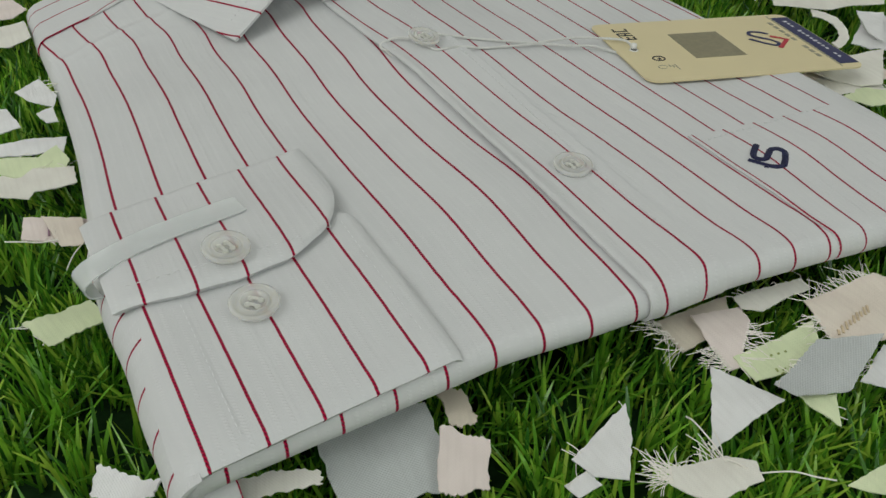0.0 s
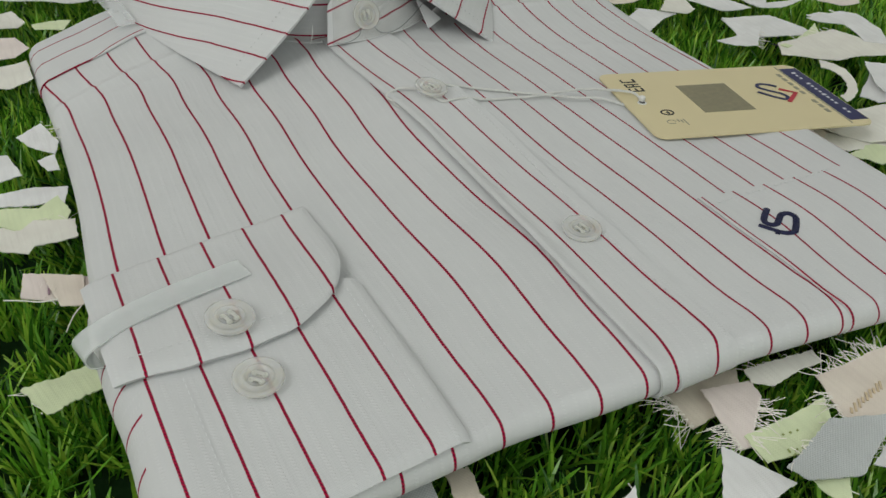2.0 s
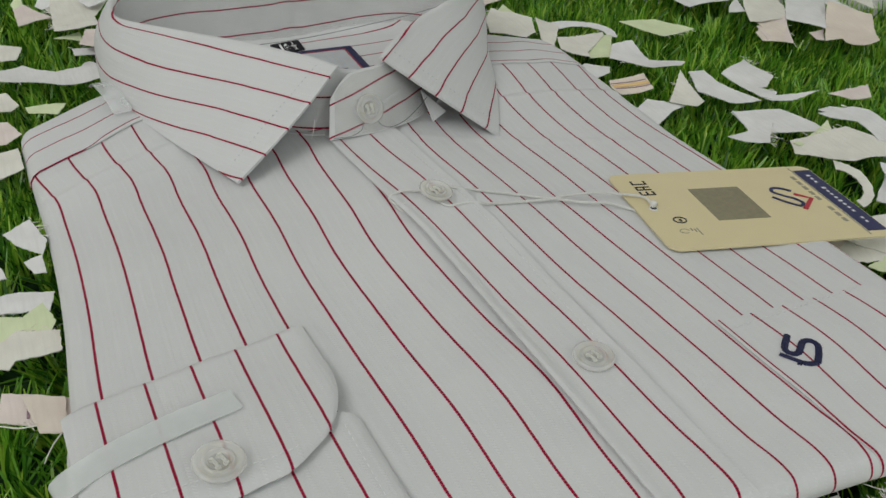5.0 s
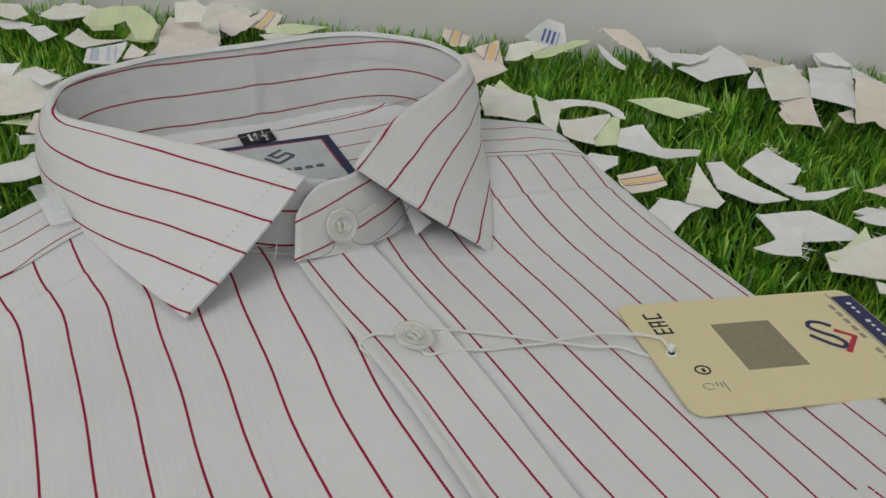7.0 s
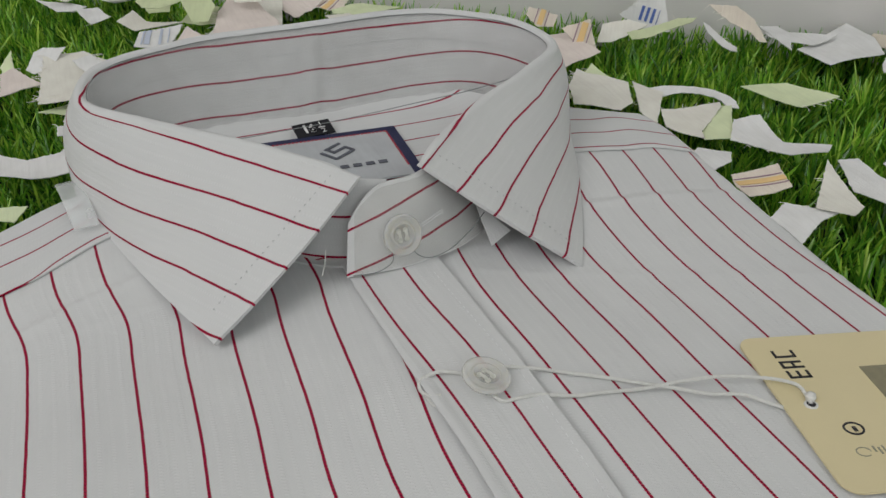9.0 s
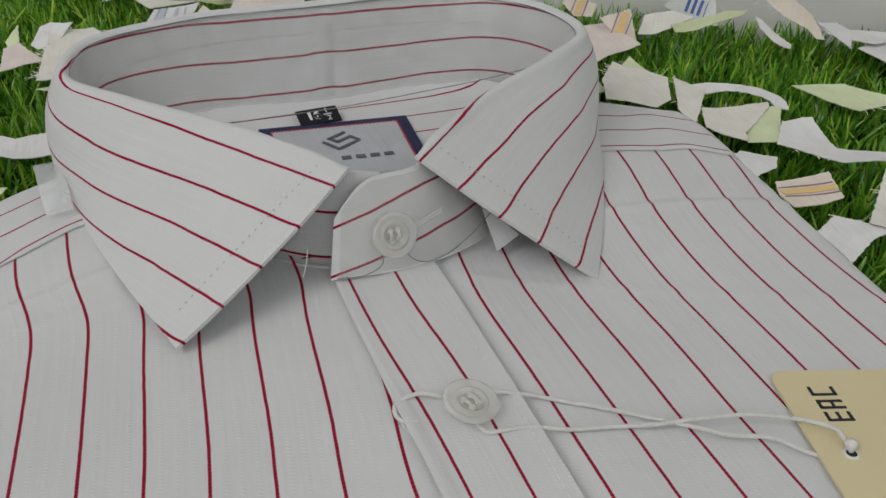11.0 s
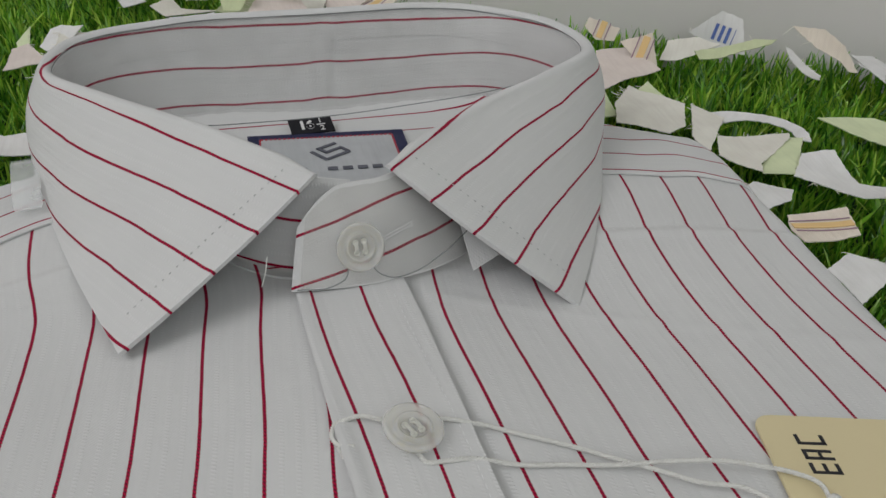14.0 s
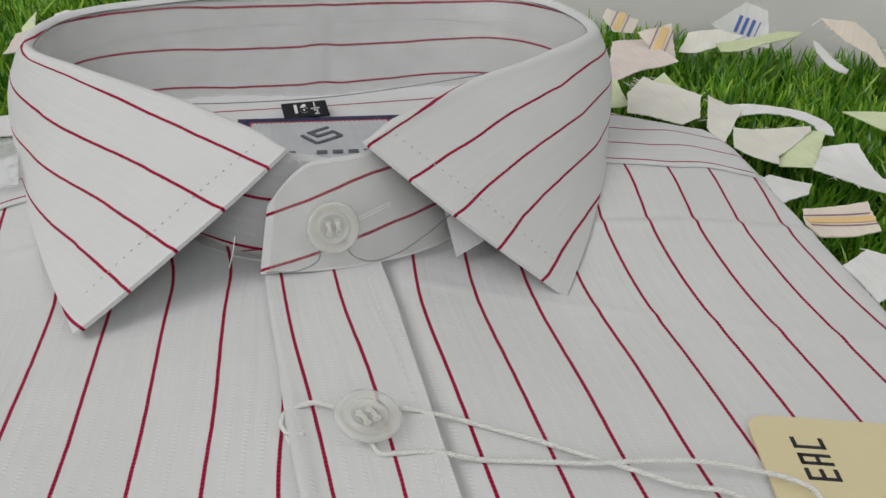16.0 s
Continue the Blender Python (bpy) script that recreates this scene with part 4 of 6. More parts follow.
def plastics():
    """Clear packing clips, the collar's clear support and the small white barb."""
    way = curve_points([(0.0512, 0.2155, 0.0417), (0.0316, 0.2115, 0.0426), (0.0191, 0.2079, 0.0431), (0.0106, 0.2050, 0.0427), (0.0062, 0.2036, 0.0418), (0.0036, 0.2028, 0.0398), (0.0040, 0.2024, 0.0376), (0.0078, 0.2024, 0.0358)], 46)
    ribbon("packing_clip", way, (0.2, -0.98, 0.0), 0.0082, 0.0004, MILKY, "milky plastic packing clip over the cuff")
    way = curve_points([(0.0610, 0.4105, 0.0335), (0.0600, 0.4180, 0.0352), (0.0585, 0.4290, 0.0362), (0.0570, 0.4400, 0.0352), (0.0565, 0.4455, 0.0315)], 24)
    ribbon("packing_clip", way, (0.98, 0.12, 0.0), 0.0082, 0.0005, CLEAR, "clear plastic packing clip at the shoulder")
    # clear stiffener strip inside and in front of the collar band
    B, T, q = matched(BASE, TOP, 190)
    mid = np.array([0.152, 0.42, 0.0])
    for name, lo, hi, s0, s1, gap, words in (("collar_stay", 0.125, 0.345, 0.02, 1.0, 0.0012, "clear plastic strip lining the collar band"), ("collar_stay", 0.0003, 0.060, 0.03, 0.97, -0.0006, "clear plastic strip over the front of the collar band")):
        pick = np.where((q > lo) & (q < hi))[0]
        P, UV = np.zeros((len(pick), 9, 3)), np.zeros((len(pick), 9, 2))
        for i, k in enumerate(pick):
            inward = (mid - B[k]) * np.array([1, 1, 0])
            inward /= np.linalg.norm(inward)
            end = min(1.0, math.sqrt(min(q[k] - lo + 0.001, hi - q[k]) / 0.008)) if gap > 0 else 0.62 + 0.38 * (1 - max(0.0, 1 - q[k] / 0.016) ** 2.3)
            for j, s in enumerate(np.linspace(s0, s1 * end, 9)):
                P[i, j] = B[k] + (T[k] - B[k]) * s + inward * (gap + 0.0011 * (gap > 0))
                P[i, j] += inward * 0.00025 * math.sin(q[k] * 700 + 2 * s) * (1 if gap > 0 else -1)
                UV[i, j] = (q[k], s * 0.02)
        cloth(name, P, UV, 0.0002, words, STAY if gap > 0 else FRONT_STAY)
    edge = clear_plastic("plastic_edge", 0.2, 0.7, (0.30, 0.32, 0.32))
    o = np.array(SHIRT_AT)
    line = lambda pts, r=0.00017: tube("support_edge", curve_points(pts, 60) - o, r, edge, shirt, "thin edge of the clear collar support", 6)
    line([(0.1496, 0.3478, 0.0440), (0.1510, 0.3462, 0.0408), (0.1545, 0.3458, 0.0388), (0.1610, 0.3468, 0.0390), (0.1690, 0.3500, 0.0415), (0.1770, 0.3555, 0.0440)])
    line([(0.1442, 0.3478, 0.0432), (0.1432, 0.3462, 0.0400), (0.1395, 0.3455, 0.0383), (0.1310, 0.3465, 0.0378)])
    line([(0.0930, 0.4085, 0.0612), (0.1080, 0.4150, 0.0540), (0.1300, 0.4260, 0.0480), (0.1550, 0.4300, 0.0465), (0.1800, 0.4260, 0.0500), (0.2000, 0.4170, 0.0560), (0.2140, 0.4100, 0.0615)])
    rim = [T[k] + (mid - T[k]) * np.array([1, 1, 0]) / np.linalg.norm((mid - T[k])[:2]) * 0.0020 + np.array([0, 0, 0.0006]) for k in range(0, len(T), 3) if 0.09 < q[k] < 0.36]
    line(rim, 0.00014)
    tube("plastic_barb", curve_points([(0.1246, 0.3512, 0.0455), (0.1238, 0.3500, 0.0420), (0.1226, 0.3495, 0.0382)], 10) - o, 0.00015, THREAD, shirt, "small white plastic barb", 6)
    # paper corner of the collar lining under the leaf
    tri = [(0.1755, 0.3590, 0.0460), (0.1772, 0.3493, 0.0352), (0.1850, 0.3525, 0.0372)]
    a, b, c = (np.array(p) for p in tri)
    P, UV = np.zeros((8, 8, 3)), np.zeros((8, 8, 2))
    for i, u in enumerate(np.linspace(0, 1, 8)):
        for j, v in enumerate(np.linspace(0, 1, 8)):
            P[i, j] = a + (b - a) * u + (c - b) * u * v
            UV[i, j] = (u * 0.004 + 0.003, v * 0.004)
    cloth("collar_lining", P, UV, 0.0005, "white corner of the collar lining")


plastics()


def embroidery():
    """The navy sewn sign on the pocket, as plain raised strokes, and the one woven in the label."""
    def sewn(name, pts, width, parent, label=""):
        p = curve_points([(x, y, float(ztop(x, y)) + 0.0007) for x, y in pts], 30)
        d = np.gradient(p, axis=0) * np.array([1, 1, 0])
        d /= np.linalg.norm(d, axis=1, keepdims=True)
        across = np.c_[-d[:, 1], d[:, 0], 0 * d[:, 0]] * width / 2
        P = np.stack([p - across * f + np.array([0, 0, 0.0004 * (1 - f * f)]) for f in (-1, -0.6, 0, 0.6, 1)], 1) - np.array(SHIRT_AT)
        return sheet(name, P, P[:, :, :2], 0.0004, NAVY_YARN, parent, label)

    first = sewn("embroidered_sign", [(0.2086, 0.1755), (0.2048, 0.1726), (0.2029, 0.1706), (0.2032, 0.1688), (0.2048, 0.1678), (0.2078, 0.1694), (0.2112, 0.1713), (0.2131, 0.1706), (0.2136, 0.1686), (0.2114, 0.1657), (0.2074, 0.1622)], 0.0016, shirt, "navy embroidered sign")
    sewn("sewn_stroke", [(0.2074, 0.1622), (0.2050, 0.1628), (0.2034, 0.1640)], 0.0016, first)
    sewn("sewn_stroke", [(0.2000, 0.1699), (0.2015, 0.1673), (0.2036, 0.1640)], 0.0010, first)
    sewn("sewn_stroke", [(0.2032, 0.1650), (0.2018, 0.1638)], 0.0007, first)
    grey = plain("grey_yarn", (0.12, 0.125, 0.15), 0.7, 0.2, 0.2, 600.0)
    m = Matrix.Translation(Vector((0.1520, 0.4315, 0.0330)) - SHIRT_AT) @ pose(0, 0, 0, -1, 1, -3)
    mark = bar("woven_sign", 0.0015, 0.0042, 0.0080, 0.0013, 0, 0.00025, grey, shirt, m @ pose(0, 0, 0, 0, 0, 35), "grey sign woven in the neck label")
    for x, y, w, h in ((-0.0016, 0.0022, 0.0013, 0.0042), (0.0015, 0.0004, 0.0070, 0.0013), (0.0046, -0.0018, 0.0013, 0.0040), (0.0, -0.0038, 0.0095, 0.0013), (-0.0050, 0.0, 0.0013, 0.0080)):
        bar("woven_stroke", x, y, w, h, 0, 0.00025, grey, mark, m @ pose(0, 0, 0, 0, 0, 35))
    for k in range(7):
        if k != 2:
            bar("woven_letter", -0.0150 + 0.0048 * k, -0.0128, 0.0032, 0.0022, 0, 0.00025, grey, mark, m)


embroidery()


# ---- the hang tag ----
TAG = pose(0.2145, 0.2567, 0.0346, -4.2, 2.3, -14.1)       # at the middle of its short holed end; x runs along the card
tag = thing("hang_tag", "cream card hang tag with navy end on a white cord", "price tag", at=tuple(TAG.translation))
TM = Matrix.Translation(-TAG.translation) @ TAG


def rounded(w, h, r, n=6):
    pts = []
    for cx, cy, a0 in ((w - r, h / 2 - r, 0), (r, h / 2 - r, 90), (r, -h / 2 + r, 180), (w - r, -h / 2 + r, 270)):
        for k in range(n + 1):
            a = radians(a0 + 90 * k / n)
            pts.append((cx + r * math.cos(a), cy + r * math.sin(a)))
    return pts


def stroke(name, pts, width, mat, label, curved=True):
    """A flat printed line on the card."""
    p = curve_points([(x, y, 0) for x, y in pts], 40) if curved else np.array([(x, y, 0) for x, y in pts], float)
    d = np.gradient(p, axis=0)
    d /= np.linalg.norm(d, axis=1, keepdims=True)
    side = np.c_[-d[:, 1], d[:, 0], 0 * d[:, 0]] * width / 2
    P = np.stack([p + side, p - side], 1) + np.array([0, 0, 0.00014])
    flat = np.array(TM)
    return sheet(name, P @ flat[:3, :3].T + flat[:3, 3], P[:, :, :2], 0.00014, mat, tag, label)


def hang_tag():
    pts = rounded(0.0897, 0.0597, 0.0045)
    outline("card", pts, -0.0006, 0, CARD, tag, "cream printed card", TM)
    end = bar("end_panel", 0.0853, 0.0, 0.0080, 0.0510, 0.0, 0.00012, NAVY, tag, TM, "navy printed end")
    bar("gold_line", 0.0806, 0.0, 0.0004, 0.0560, 0.0, 0.00012, GREYINK, tag, TM)
    for k in range(15):
        if k not in (3, 12):
            bar("small_print", 0.0854, 0.0205 - 0.0028 * k, 0.0011 if k % 4 else 0.0017, 0.0014, 0.00012, 0.0002, WHITE_PRINT, end, TM)
    bar("square_mark", 0.0388, 0.0016, 0.0215, 0.0256, 0.0, 0.00012, SPECKLE, tag, TM, "grey square in place of a printed code")
    # the maker's name as plain bars
    for k in range(9):
        if k != 5:
            y = 0.0190 - 0.0044 * k
            bar("name_bar", 0.0777, y, 0.0016, 0.0030, 0.0, 0.00012, GREYINK, tag, TM)
    # the maker's sign as plain strokes
    stroke("sign_stroke", [(0.0698, 0.0080), (0.0664, 0.0108), (0.0632, 0.0112), (0.0616, 0.0088), (0.0640, 0.0050), (0.0678, 0.0012), (0.0688, -0.0022), (0.0668, -0.0042), (0.0640, -0.0022), (0.0591, 0.0040)], 0.0015, NAVY, "navy curved stroke of the sign")
    stroke("sign_chevron", [(0.0694, 0.0056), (0.0745, 0.0012), (0.0668, -0.0068)], 0.0019, RED, "red angled stroke of the sign", False)
    # the conformity mark: three angular letters that read along the short side
    letters = ([(0.0116, 0.0, 0.0008, 0.0062), (0.0130, 0.0027, 0.0028, 0.0008), (0.0130, 0.0, 0.0026, 0.0008), (0.0130, -0.0027, 0.0028, 0.0008)],
               [(0.0159, 0.0, 0.0008, 0.0062), (0.0182, 0.0, 0.0008, 0.0062), (0.0170, 0.0027, 0.0030, 0.0008), (0.0170, -0.0004, 0.0026, 0.0007)],
               [(0.0206, 0.0, 0.0008, 0.0062), (0.0219, 0.0027, 0.0030, 0.0008), (0.0219, -0.0027, 0.0030, 0.0008)])
    for strokes in letters:
        for along, up, w, h in strokes:
            bar("mark", 0.0103 - up, along, h, w, 0.0, 0.00012, INK, tag, TM, "black printed mark")
    ring = [(0.0024 * math.cos(a), 0.0021 * math.sin(a)) for a in np.linspace(0, 2 * math.pi, 24)]
    tube("round_mark", [TM @ Vector((0.0132 + x, -0.0091 + y, 0.0)) for x, y in ring], 0.00030, INK, tag)
    bar("round_mark_core", 0.0134, -0.0093, 0.0010, 0.0018, 0.0, 0.00012, INK, tag, TM)
    ring = [(0.0018 * math.cos(a), 0.0015 * math.sin(a)) for a in np.linspace(0, 1.7 * math.pi, 18)]
    tube("care_mark", [TM @ Vector((0.0112 + x, -0.0172 + y, 0.0)) for x, y in ring], 0.00016, GREYINK, tag)
    for x, y, w, h in ((0.0142, -0.0165, 0.0005, 0.0020), (0.0154, -0.0172, 0.0005, 0.0022), (0.0166, -0.0180, 0.0004, 0.0050)):
        bar("small_print", x, y, w, h, 0.0, 0.00012, GREYINK, tag, TM)
    lathe("eyelet", [(0.0012, 0.0), (0.0012, 0.0003), (0.0017, 0.0003), (0.0018, 0.0)], CORD, tag, "punched hole with its cord knot", 20, TM @ Matrix.Translation((0.0072, 0.0006, 0)))
    # flat black disc on the uncut card, painted for the dark inside the hole
    lathe("hole", [(0.0, 0.00025), (0.0012, 0.00025)], INK, tag, "", 20, TM @ Matrix.Translation((0.0072, 0.0006, 0)))


hang_tag()


def twisted(name, pts, r=0.00024, turn=0.0020):
    """Three yarns wound round each other along a line, as one mesh."""
    pts = np.asarray(pts, float)
    l = np.r_[0, np.cumsum(np.linalg.norm(np.diff(pts, axis=0), axis=1))]
    w = np.linspace(0, l[-1], max(24, int(l[-1] / turn * 8)))
    c = np.stack([np.interp(w, l, pts[:, i]) for i in range(3)], 1)
    d = np.gradient(c, axis=0)
    d /= np.linalg.norm(d, axis=1, keepdims=True)
    side = np.cross(d, (0.0, 0.0, 1.0))
    side /= np.linalg.norm(side, axis=1, keepdims=True)
    up = np.cross(side, d)
    V, F = [], []
    for y in range(3):
        a = 2 * math.pi * (w / turn + y / 3)
        mid = c + 0.9 * r * (np.cos(a)[:, None] * side + np.sin(a)[:, None] * up)
        o = len(V)
        for i in range(len(w)):
            for e in range(6):
                g = e * math.pi / 3
                V.append(mid[i] + r * (math.cos(g) * side[i] + math.sin(g) * up[i]))
        for i in range(len(w) - 1):
            for e in range(6):
                F.append((o + i * 6 + e, o + i * 6 + (e + 1) % 6, o + i * 6 + 6 + (e + 1) % 6, o + i * 6 + 6 + e))
    return link(name, V, F, CORD, tag, "white twisted cotton cord")


def cord_loop():
    """White cord from the button to the tag, two strands and a loop round the placket edge."""
    o = np.array(TAG.translation)
    on = lambda x, y, z: tuple(TAG @ Vector((x, y, z)))
    a = curve_points([(0.1352, 0.2886, 0.0368), (0.1325, 0.2896, 0.0372), (0.1313, 0.2925, 0.0374), (0.1326, 0.2962, 0.0380), (0.1368, 0.2962, 0.0398), (0.1430, 0.2925, 0.0405), (0.1538, 0.2912, 0.0402),
                      (0.1625, 0.2890, 0.0382), (0.1691, 0.2859, 0.0374), (0.1772, 0.2818, 0.0366), (0.1860, 0.2760, 0.0362), (0.1921, 0.2718, 0.0362), (0.1985, 0.2668, 0.0364),
                      on(-0.0087, 0.0050, 0.0010), on(-0.0030, 0.0018, 0.0003), on(0.0030, 0.0005, -0.0014)], 110)
    b = curve_points([(0.1466, 0.2840, 0.0380), (0.1480, 0.2806, 0.0392), (0.1510, 0.2803, 0.0390), (0.1560, 0.2801, 0.0384), (0.1647, 0.2778, 0.0378), (0.1742, 0.2765, 0.0370), (0.1840, 0.2745, 0.0366),
                      (0.1950, 0.2728, 0.0368), on(-0.0118, 0.0112, 0.0024), on(-0.0032, 0.0106, 0.0018), on(0.0023, 0.0093, 0.0016), on(0.0062, 0.0066, 0.0016), on(0.0072, 0.0006, 0.0004)], 100)
    for p in (a, b):
        rest = p[:, 0] < 0.205
        floor_z = ztop(p[:, 0], p[:, 1]) + 0.0006 + 0.0009 * (1 - smooth_step(0.156, 0.172, p[:, 0]))
        p[rest, 2] = np.maximum(p[rest, 2], floor_z[rest])
    twisted("cord", a - o, 0.00029)
    twisted("cord", b - o, 0.00029)
    twisted("cord_loop", curve_points([(0.1352, 0.2886, 0.0368), (0.1335, 0.2872, 0.0374), (0.1322, 0.2896, 0.0380), (0.1330, 0.2930, 0.0384)], 24) - o, 0.00026)
    # the sewn-off ends hang out below the button
    for dx, dy in ((0.0004, -0.0030), (0.0016, -0.0024)):
        tube("thread_end", curve_points([(0.1466, 0.2842, 0.0386), (0.1468 + dx, 0.2815 + dy * 0.4, 0.0384), (0.1470 + dx * 2, 0.2800 + dy, 0.0379)], 12) - o, 0.00022, SOFT_THREAD, tag, "loose thread end", 6)
    lathe("knot", [(0.0, 0.0024), (0.0011, 0.0020), (0.0014, 0.0010), (0.0012, 0.0002), (0.0, 0.0)], CORD, tag, "knotted cord end", 12, TM @ Matrix.Translation((0.0078, 0.0024, 0.0)))


cord_loop()

# ---- cloth scraps on the turf ----
SCRAP = {
    "white": (woven("scrap_white", (0.84, 0.835, 0.815), 1300.0), "white cotton"),
    "cream": (woven("scrap_cream", (0.85, 0.81, 0.73), 1200.0), "cream cotton"),
    "beige": (woven("scrap_beige", (0.70, 0.63, 0.52), 900.0), "coarse beige"),
    "peach": (woven("scrap_peach", (0.85, 0.74, 0.64), 1100.0), "pale peach"),
    "pink": (woven("scrap_pink", (0.84, 0.73, 0.68), 1100.0), "pale pink"),
    "lime": (woven("scrap_lime", (0.74, 0.83, 0.53), 1200.0), "pale lime"),
    "gauze": (woven("scrap_gauze", (0.68, 0.71, 0.70), 1150.0, 0.85, 0.14, 0.26, 0.30), "grey-white gauze"),
}
SCRAP["sage"] = (woven("scrap_sage", (0.64, 0.70, 0.44), 1200.0), "dull sage green")
SCRAP["orange"] = (SCRAP["peach"][0], "peach and orange striped")
SCRAP["blueprint"] = (SCRAP["white"][0], "white blue-printed")
SCRAP["bluestripe"] = (SCRAP["white"][0], "white blue-striped")
ORANGE_YARN = plain("orange_yarn", (0.78, 0.55, 0.26), 0.8, 0.2)
BLUE_PRINT = plain("blue_print", (0.10, 0.16, 0.42), 0.7, 0.2)
PALE_BLUE = plain("pale_blue_yarn", (0.52, 0.57, 0.68), 0.8, 0.2)
PURPLE_YARN = plain("purple_yarn", (0.34, 0.22, 0.28), 0.8, 0.2)
FRAY = plain("frayed_thread", (0.82, 0.79, 0.71), 0.85, 0.15)
count = 0


def scrap(shape, colour, x, y, turn, length, width, curl=0.0, lift=0.0, fray=0):
    """One cut-off piece of cloth: bent, with snipped uneven edges, lying on the blade tips."""
    global count
    count += 1
    rng = random.Random(count * 17)
    na, nb = 25, 9
    P, UV = np.zeros((na, nb, 3)), np.zeros((na, nb, 2))
    skew, taper, bend = rng.uniform(-0.25, 0.25), rng.uniform(0.7, 1.05), rng.uniform(-0.2, 0.2)
    wave, ph = rng.uniform(0.0003, 0.0010), rng.uniform(0, 6.28)
    cut = [rng.uniform(-0.05, 0.05) for _ in range(14)]
    corner, up = rng.choice(((0, -1), (0, 1), (1, -1), (1, 1))), rng.choice((0.0, 0.002, 0.004, 0.006))
    for i, s in enumerate(np.linspace(0, 1, na)):
        if shape == "tri":
            w, mid = 1 - 0.985 * s, skew * 0.3 * s
        elif shape == "leaf":
            w, mid = max(0.03, min(1.0, (s + 0.02) / 0.35, (1.02 - s) / 0.5)), bend * math.sin(math.pi * s)
        elif shape == "strip":
            w, mid = 0.8 + 0.25 * math.sin(3.0 * s + ph), 1.3 * bend * math.sin(math.pi * s)
        elif shape == "arc":
            w, mid = 0.9 - 0.4 * s, 0.0
        else:
            w, mid = 1 + (taper - 1) * s, 0.0
        for j, b in enumerate(np.linspace(-1, 1, nb)):
            jag = (rng.uniform(-0.00045, 0.00045) if abs(b) == 1 else 0)
            lx = (s - 0.5) * length + (skew * b * width * 0.5 if shape == "quad" else 0) + (rng.uniform(-0.0005, 0.0005) if i in (0, na - 1) else 0)
            side = np.interp(s * 6, range(7), cut[:7] if b > 0 else cut[7:])
            ly = b * (w + (abs(b) * 2.2 * side * min(1.0, w * 2) if shape != "arc" else 0)) * width / 2 + mid * width + jag
            if shape == "arc":
                r = length * 0.55
                a = math.pi * (0.92 - 0.80 * s)
                lx, ly = (r + ly) * math.cos(a), (r + ly) * math.sin(a) * 0.75 - r * 0.35
            lz = wave * math.sin(lx * 110 + ph) + 0.6 * wave * math.sin(ly * 150 + 2 * ph) + curl * 0.003 * (2 * s - 1) ** 2
            lz += up * max(0.0, abs(s - 1 + corner[0]) * 0.6 + abs(b - corner[1]) * 0.25 - 0.45) ** 1.5 if shape != "arc" else 0.0
            P[i, j], UV[i, j] = (lx, ly, lz), (lx, ly)
    mat, words = SCRAP[colour]
    form = {"tri": "triangular", "leaf": "pointed", "strip": "narrow", "arc": "curled hook-shaped", "quad": "four-cornered"}[shape]
    lab = f"{form} {words} cloth scrap on the turf"
    ob = sheet("cloth_scrap", P, UV, 0.0004, mat)
    lean = Matrix.Rotation(radians(62 * curl), 4, Vector((0.825, -0.565, 0.0)))
    ob.matrix_world = pose(x, y, 0.0214 + lift + 0.0014 * rng.random() + 0.4 * curl * width) @ lean @ pose(0, 0, 0, rng.uniform(-5, 5), rng.uniform(-5, 5), turn)
    tagged(ob, lab, "fabric scrap", "cloth scraps on the turf")
    surf = lambda s, b: Vector(P[int(round(s * (na - 1))), int(round((b + 1) / 2 * (nb - 1)))])
    if colour in ("orange", "bluestripe", "blueprint"):
        m1, m2 = (ORANGE_YARN, PURPLE_YARN) if colour == "orange" else (BLUE_PRINT, BLUE_PRINT)
        rows = ((-0.16, 0.16, m1), (-0.36, -0.31, m2), (0.31, 0.36, m2)) if colour != "blueprint" else ((-0.12, 0.02, m1), (0.08, 0.22, m1))
        for b0, b1, mm in rows:
            Q = np.zeros((na, 3, 3))
            lo, hi = (0, na) if colour != "blueprint" else (11, 21)
            for i in range(na):
                for j, b in enumerate((b0, (b0 + b1) / 2, b1)):
                    f = (b + 1) / 2 * (nb - 1)
                    k = min(nb - 2, int(f))
                    Q[i, j] = P[i, k] * (1 - f + k) + P[i, k + 1] * (f - k) + np.array([0, 0, 0.00025])
            sheet("woven_stripe", Q[lo:hi], Q[lo:hi, :, :2], 0.0002, mm, ob)
    fray = fray or (rng.choice((0, 0, 5)) if shape != "arc" else 0)
    if fray:
        def edge(f):
            return np.array(surf(0, 2 * f - 1)), np.array([-1.0, 0.0, 0.0])
        fringe(ob, edge, fray, rng)
    return ob

